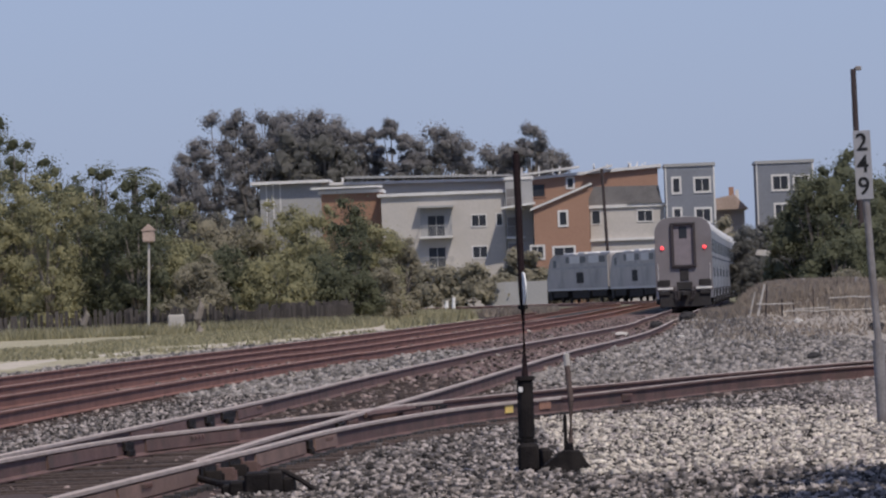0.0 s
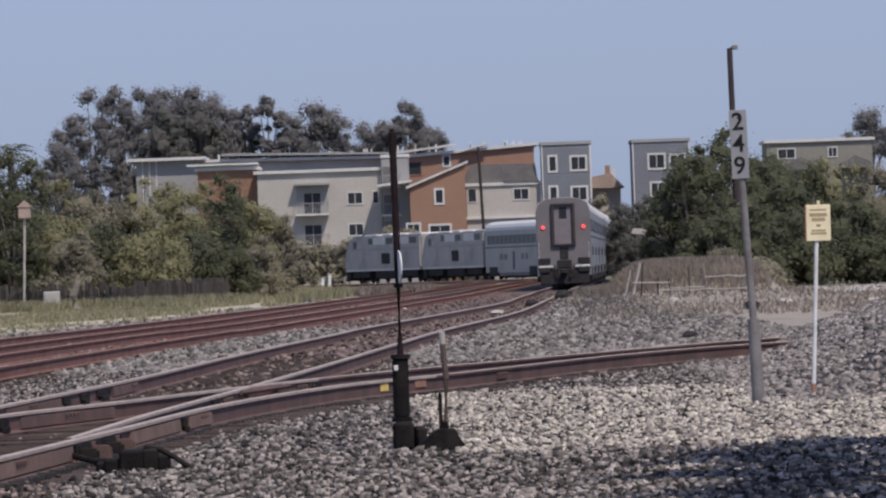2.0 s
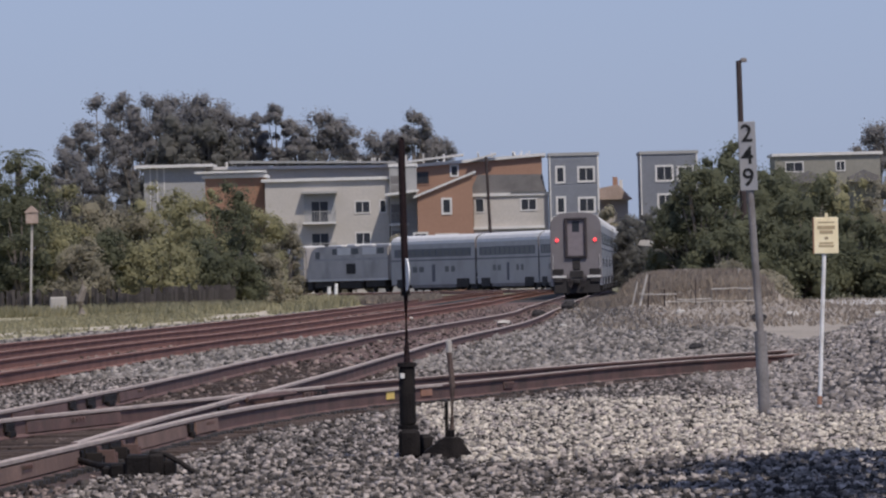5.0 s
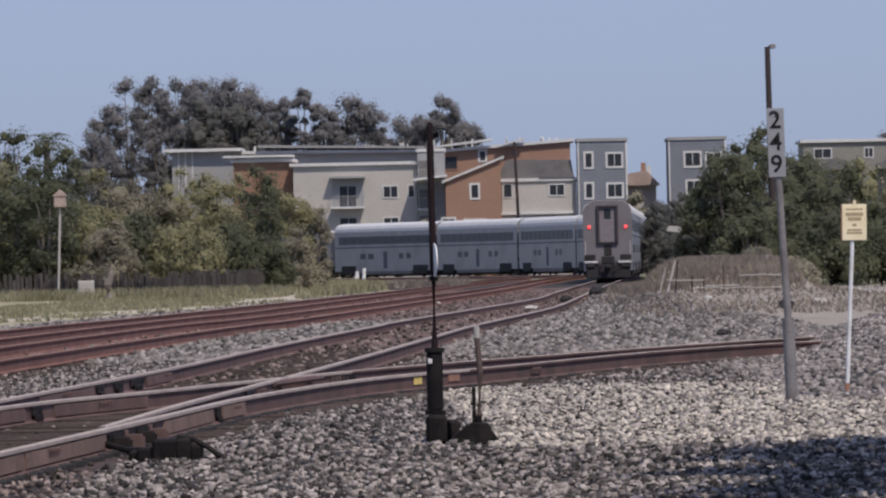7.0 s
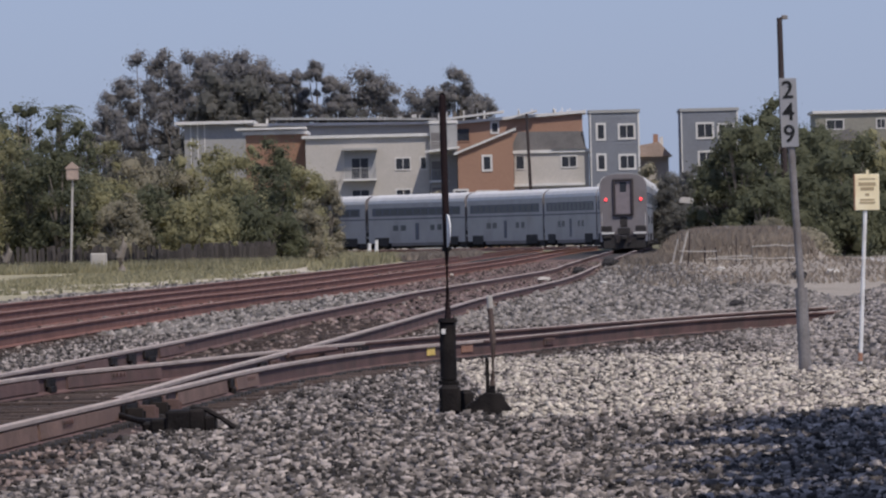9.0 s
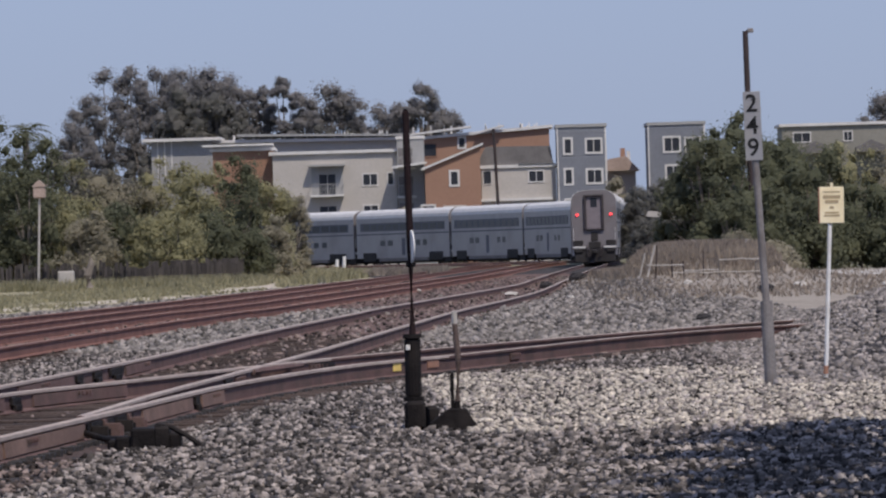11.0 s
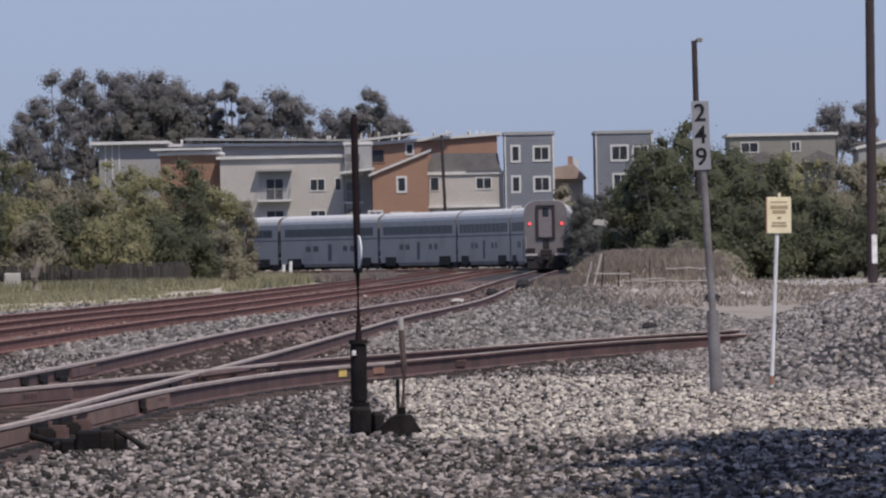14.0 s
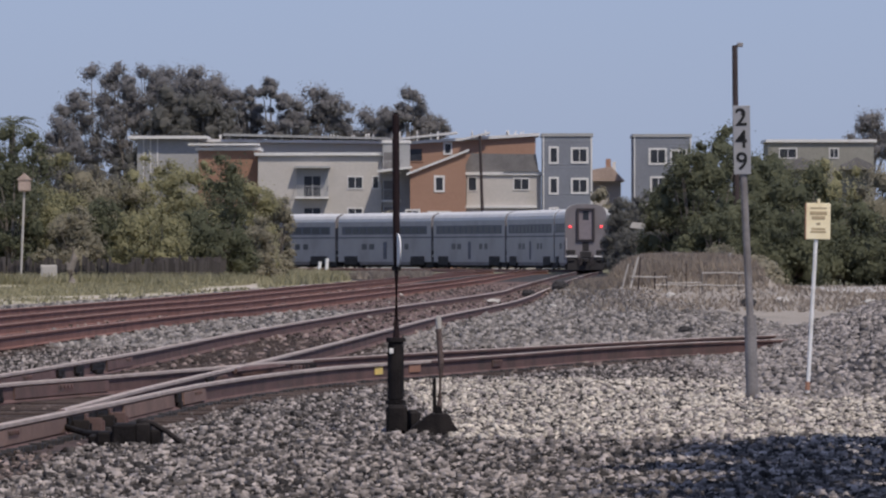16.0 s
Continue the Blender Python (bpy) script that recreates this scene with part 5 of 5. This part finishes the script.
# ---- fence before the thicket ----
fence = empty("fence")
bm = one_box(-0.07, 0.07, -0.05, 0.05, 0, 1.5, 0.01)
seedpost = part("post", bm, M_fence, fence)
bm = one_box(-0.09, 0.09, -0.012, 0.012, 0.05, 1.35, 0.005)
seedboard = part("board", bm, M_fence, fence)
fence_line = smooth_line([(-31, 451), (-24.5, 451), (-20, 446), (-16.6, 442), (-13.8, 454), (-11.8, 472), (-10.2, 502)], 0.26)
for i, p in enumerate(fence_line):
    src = seedpost if i % 9 == 0 else seedboard
    ob = src if (i in (0, 1)) else new(src.name.split(".")[0], src.data)
    ob.parent = fence
    ob.matrix_basis = pose(p[0], p[1], random.uniform(-0.35, 0.08), 0, random.uniform(-3, 3), random.uniform(-8, 8))
tagged(fence, "dark weathered board fence before the thicket", "fence")

cabinet = empty("signal_cabinet", -20.6, 436, 0)
part("case", one_box(-0.42, 0.42, -0.3, 0.3, 0.06, 1.0, 0.04), M_concrete, cabinet)
part("plinth", one_box(-0.48, 0.48, -0.36, 0.36, 0, 0.1, 0.02), M_greywall, cabinet)
part("door", one_box(-0.36, 0.36, -0.325, -0.29, 0.14, 0.93, 0.01), M_concrete, cabinet)
tagged(cabinet, "small pale equipment cabinet in the grass", "cabinet")


def stump(x, y, h, w, name, label):
    p = empty(name, x, y, 0)
    bm = bmesh.new()
    tube(bm, [(0, 0, 0), (-0.1, 0, h * 0.4), (0.12, 0, h * 0.72), (0.02, 0, h)], [w, w * 0.7, w * 0.55, w * 0.3], 9)
    tube(bm, [(0, 0, h * 0.3), (-0.3, 0, h * 0.62)], [w * 0.4, w * 0.2], 7)
    part("stem", bm, M_bark, p)
    return tagged(p, label, "stump")


stump(-18.9, 425, 1.9, 0.3, "tree_stump", "weathered broken tree stump in the grass")
stump(-25.4, 437, 1.6, 0.28, "tree_stump", "weathered grey stump by the fence")
for x, y, h in ((-9.75, 691, 1.15), (-10.25, 685, 0.9)):
    p = empty("marker_post", x, y, 0)
    bm = bmesh.new()
    tube(bm, [(0, 0, 0), (0.05, 0, h)], 0.14, 8)
    part("post", bm, M_white, p)
    tagged(p, "short white marker post beside the track", "post", "white marker posts")
for x, y, s in ((1.58, 271.5, 0.22), (-7.9, 309, 0.16), (7.9, 294, 0.18), (10.9, 271, 0.26), (-1.7, 317, 0.14), (13.2, 260, 0.26), (3.2, 248, 0.14)):
    bm = bmesh.new()
    bmesh.ops.create_icosphere(bm, subdivisions=2, radius=s)
    gg = random.Random(int(y * 10))
    for v in bm.verts:
        v.co = Vector((v.co.x * 1.0, v.co.y, v.co.z * 0.5)) * gg.uniform(0.75, 1.15)
    r = part("rock", bm, M_concrete)
    r.matrix_basis = pose(x, y, float(mound_height(np.array(x), np.array(y))) + s * 0.2, 0, 0, y)
    tagged(r, "pale rock lying on the ballast", "rock", "pale rocks")
# pale slabs added in a row by the far tracks, as bright ground
gg = random.Random(61)
for k in range(13):
    f = (k + gg.uniform(0, 0.6)) / 13
    a, b = gg.uniform(0.3, 1.1), gg.uniform(0.12, 0.24)
    r = part("concrete_chunk", one_box(-a, a, -0.5, 0.5, 0.0, b, 0.04), M_fascia)
    r.matrix_basis = pose(-7.81 + 16.44 * f, 780.6 + -56.0 * f + gg.uniform(-3, 3), -0.05, 0, gg.uniform(-2, 2), gg.uniform(-15, 15))
    tagged(r, "pale slab added as the bright ground seen under the train", "debris", "pale chunks beside the tracks")
# dark lumps on the ballast near the train's line
for x, y, s in ((4.64, 337.0, 0.3), (3.14, 314.9, 0.2), (4.9, 171.0, 0.13), (9.2, 254, 0.2)):
    bm = bmesh.new()
    bmesh.ops.create_icosphere(bm, subdivisions=3, radius=s)
    for v in bm.verts:
        v.co = Vector((v.co.x * 1.3, v.co.y, v.co.z * 0.8)) + noise.noise_vector(v.co * 4 / s) * s * 0.3
    w = part("dark_lump", bm, M_under)
    w.matrix_basis = pose(x, y, float(mound_height(np.array(x), np.array(y))) + s * 0.3)
    tagged(w, "dark sooty lump of debris lying on the ballast", "debris", "dark lumps on the ballast")
for x, y in ((9.45, 343.0), (11.3, 332.0)):
    bm = bmesh.new()
    tube(bm, [(0, 0, -0.2), (0.02, 0, 0.34)], [0.09, 0.07], 8)
    w = part("marker_stub", bm, M_concrete)
    w.matrix_basis = pose(x, y, float(mound_height(np.array(x), np.array(y))))
    tagged(w, "short pale marker stub on the dry rise", "post", "pale stubs on the rise")

# leaning stakes and rails over the dry rise
yard_fence = empty("yard_fence")
for x, top, lean, thick in ((6.55, 1.2, 0.3, 0.03), (6.84, 1.46, 0.38, 0.045), (7.2, 1.45, 0.1, 0.03), (7.84, 0.9, 0.0, 0.035), (8.3, 0.85, -0.05, 0.03), (9.0, 1.2, 0.02, 0.022), (9.61, 0.88, 0.0, 0.04), (10.95, 0.9, 0.06, 0.055), (11.15, 0.95, -0.16, 0.04)):
    b = bmesh.new()
    tube(b, [(x, 313.0, 0.0), (x + lean * 0.5, 313.0, top * 0.5), (x + lean, 313.0, top)], [thick, thick, thick * 0.8], 7)
    part("post", b, M_concrete if x < 7.1 else (M_pole if thick < 0.036 else M_bark), yard_fence)
for x0, x1, zz in ((7.84, 11.2, 0.40), (9.6, 11.35, 0.86), (6.9, 8.3, 0.72), (8.3, 9.6, 0.5)):
    b = bmesh.new()
    n = int((x1 - x0) / 0.4)
    tube(b, [(x0 + (x1 - x0) * k / n, 312.9, zz + random.uniform(-0.025, 0.025)) for k in range(n + 1)], 0.026, 6)
    part("rail", b, M_concrete, yard_fence)
tagged(yard_fence, "low weathered stakes and pale rails over the dry rise", "fence")
tagged(part("concrete_pad", one_box(13.4, 30, 332, 380, -0.1, 0.06, 0.02), M_concrete), "pale concrete pad in the yard", "pavement", kind="structure")

# unseen trees added beside the near ballast, placed so their shade falls on it
for k in range(10):
    y = 46.0 + 2.75 * k
    x = float(np.interp(y + 3.9, [50, 61, 66, 77], [4.2, 4.6, 5.0, 5.6]))
    g = random.Random(400 + k)
    lobes = [((g.uniform(-0.75, 2.0), g.uniform(-1.6, 1.6), g.uniform(6.0, 7.4)), g.uniform(0.5, 0.8)) for _ in range(15)]
    tree("shade_tree", x, y, lobes, 2200, (0.06, 0.14), M_leaf_green, 410 + k, "unseen leafy tree added beside the near ballast to cast its shade", "tree", 0.12, group="shade trees beside the ballast", core=0.68)


# ---- motion of the train ----
def motions():
    v = TRAIN["v"]
    steps = [k * 0.5 for k in range(33)]
    start = 0.0
    for ob, length in [(c, CAR) for c in coaches] + [(e, LOCO) for e in engines]:
        rows = []
        for t in steps:
            s = start + v * t
            a, b = on_line(s + length * 0.15), on_line(s + length * 0.85)
            d = (b - a).normalized()
            o = a - d * (length * 0.15)
            rows.append((t, pose(o.x, o.y, TRAIN_Z, 0, 0, math.degrees(math.atan2(-d.x, d.y)))))
        walk(ob, rows)
        start += length


motions()
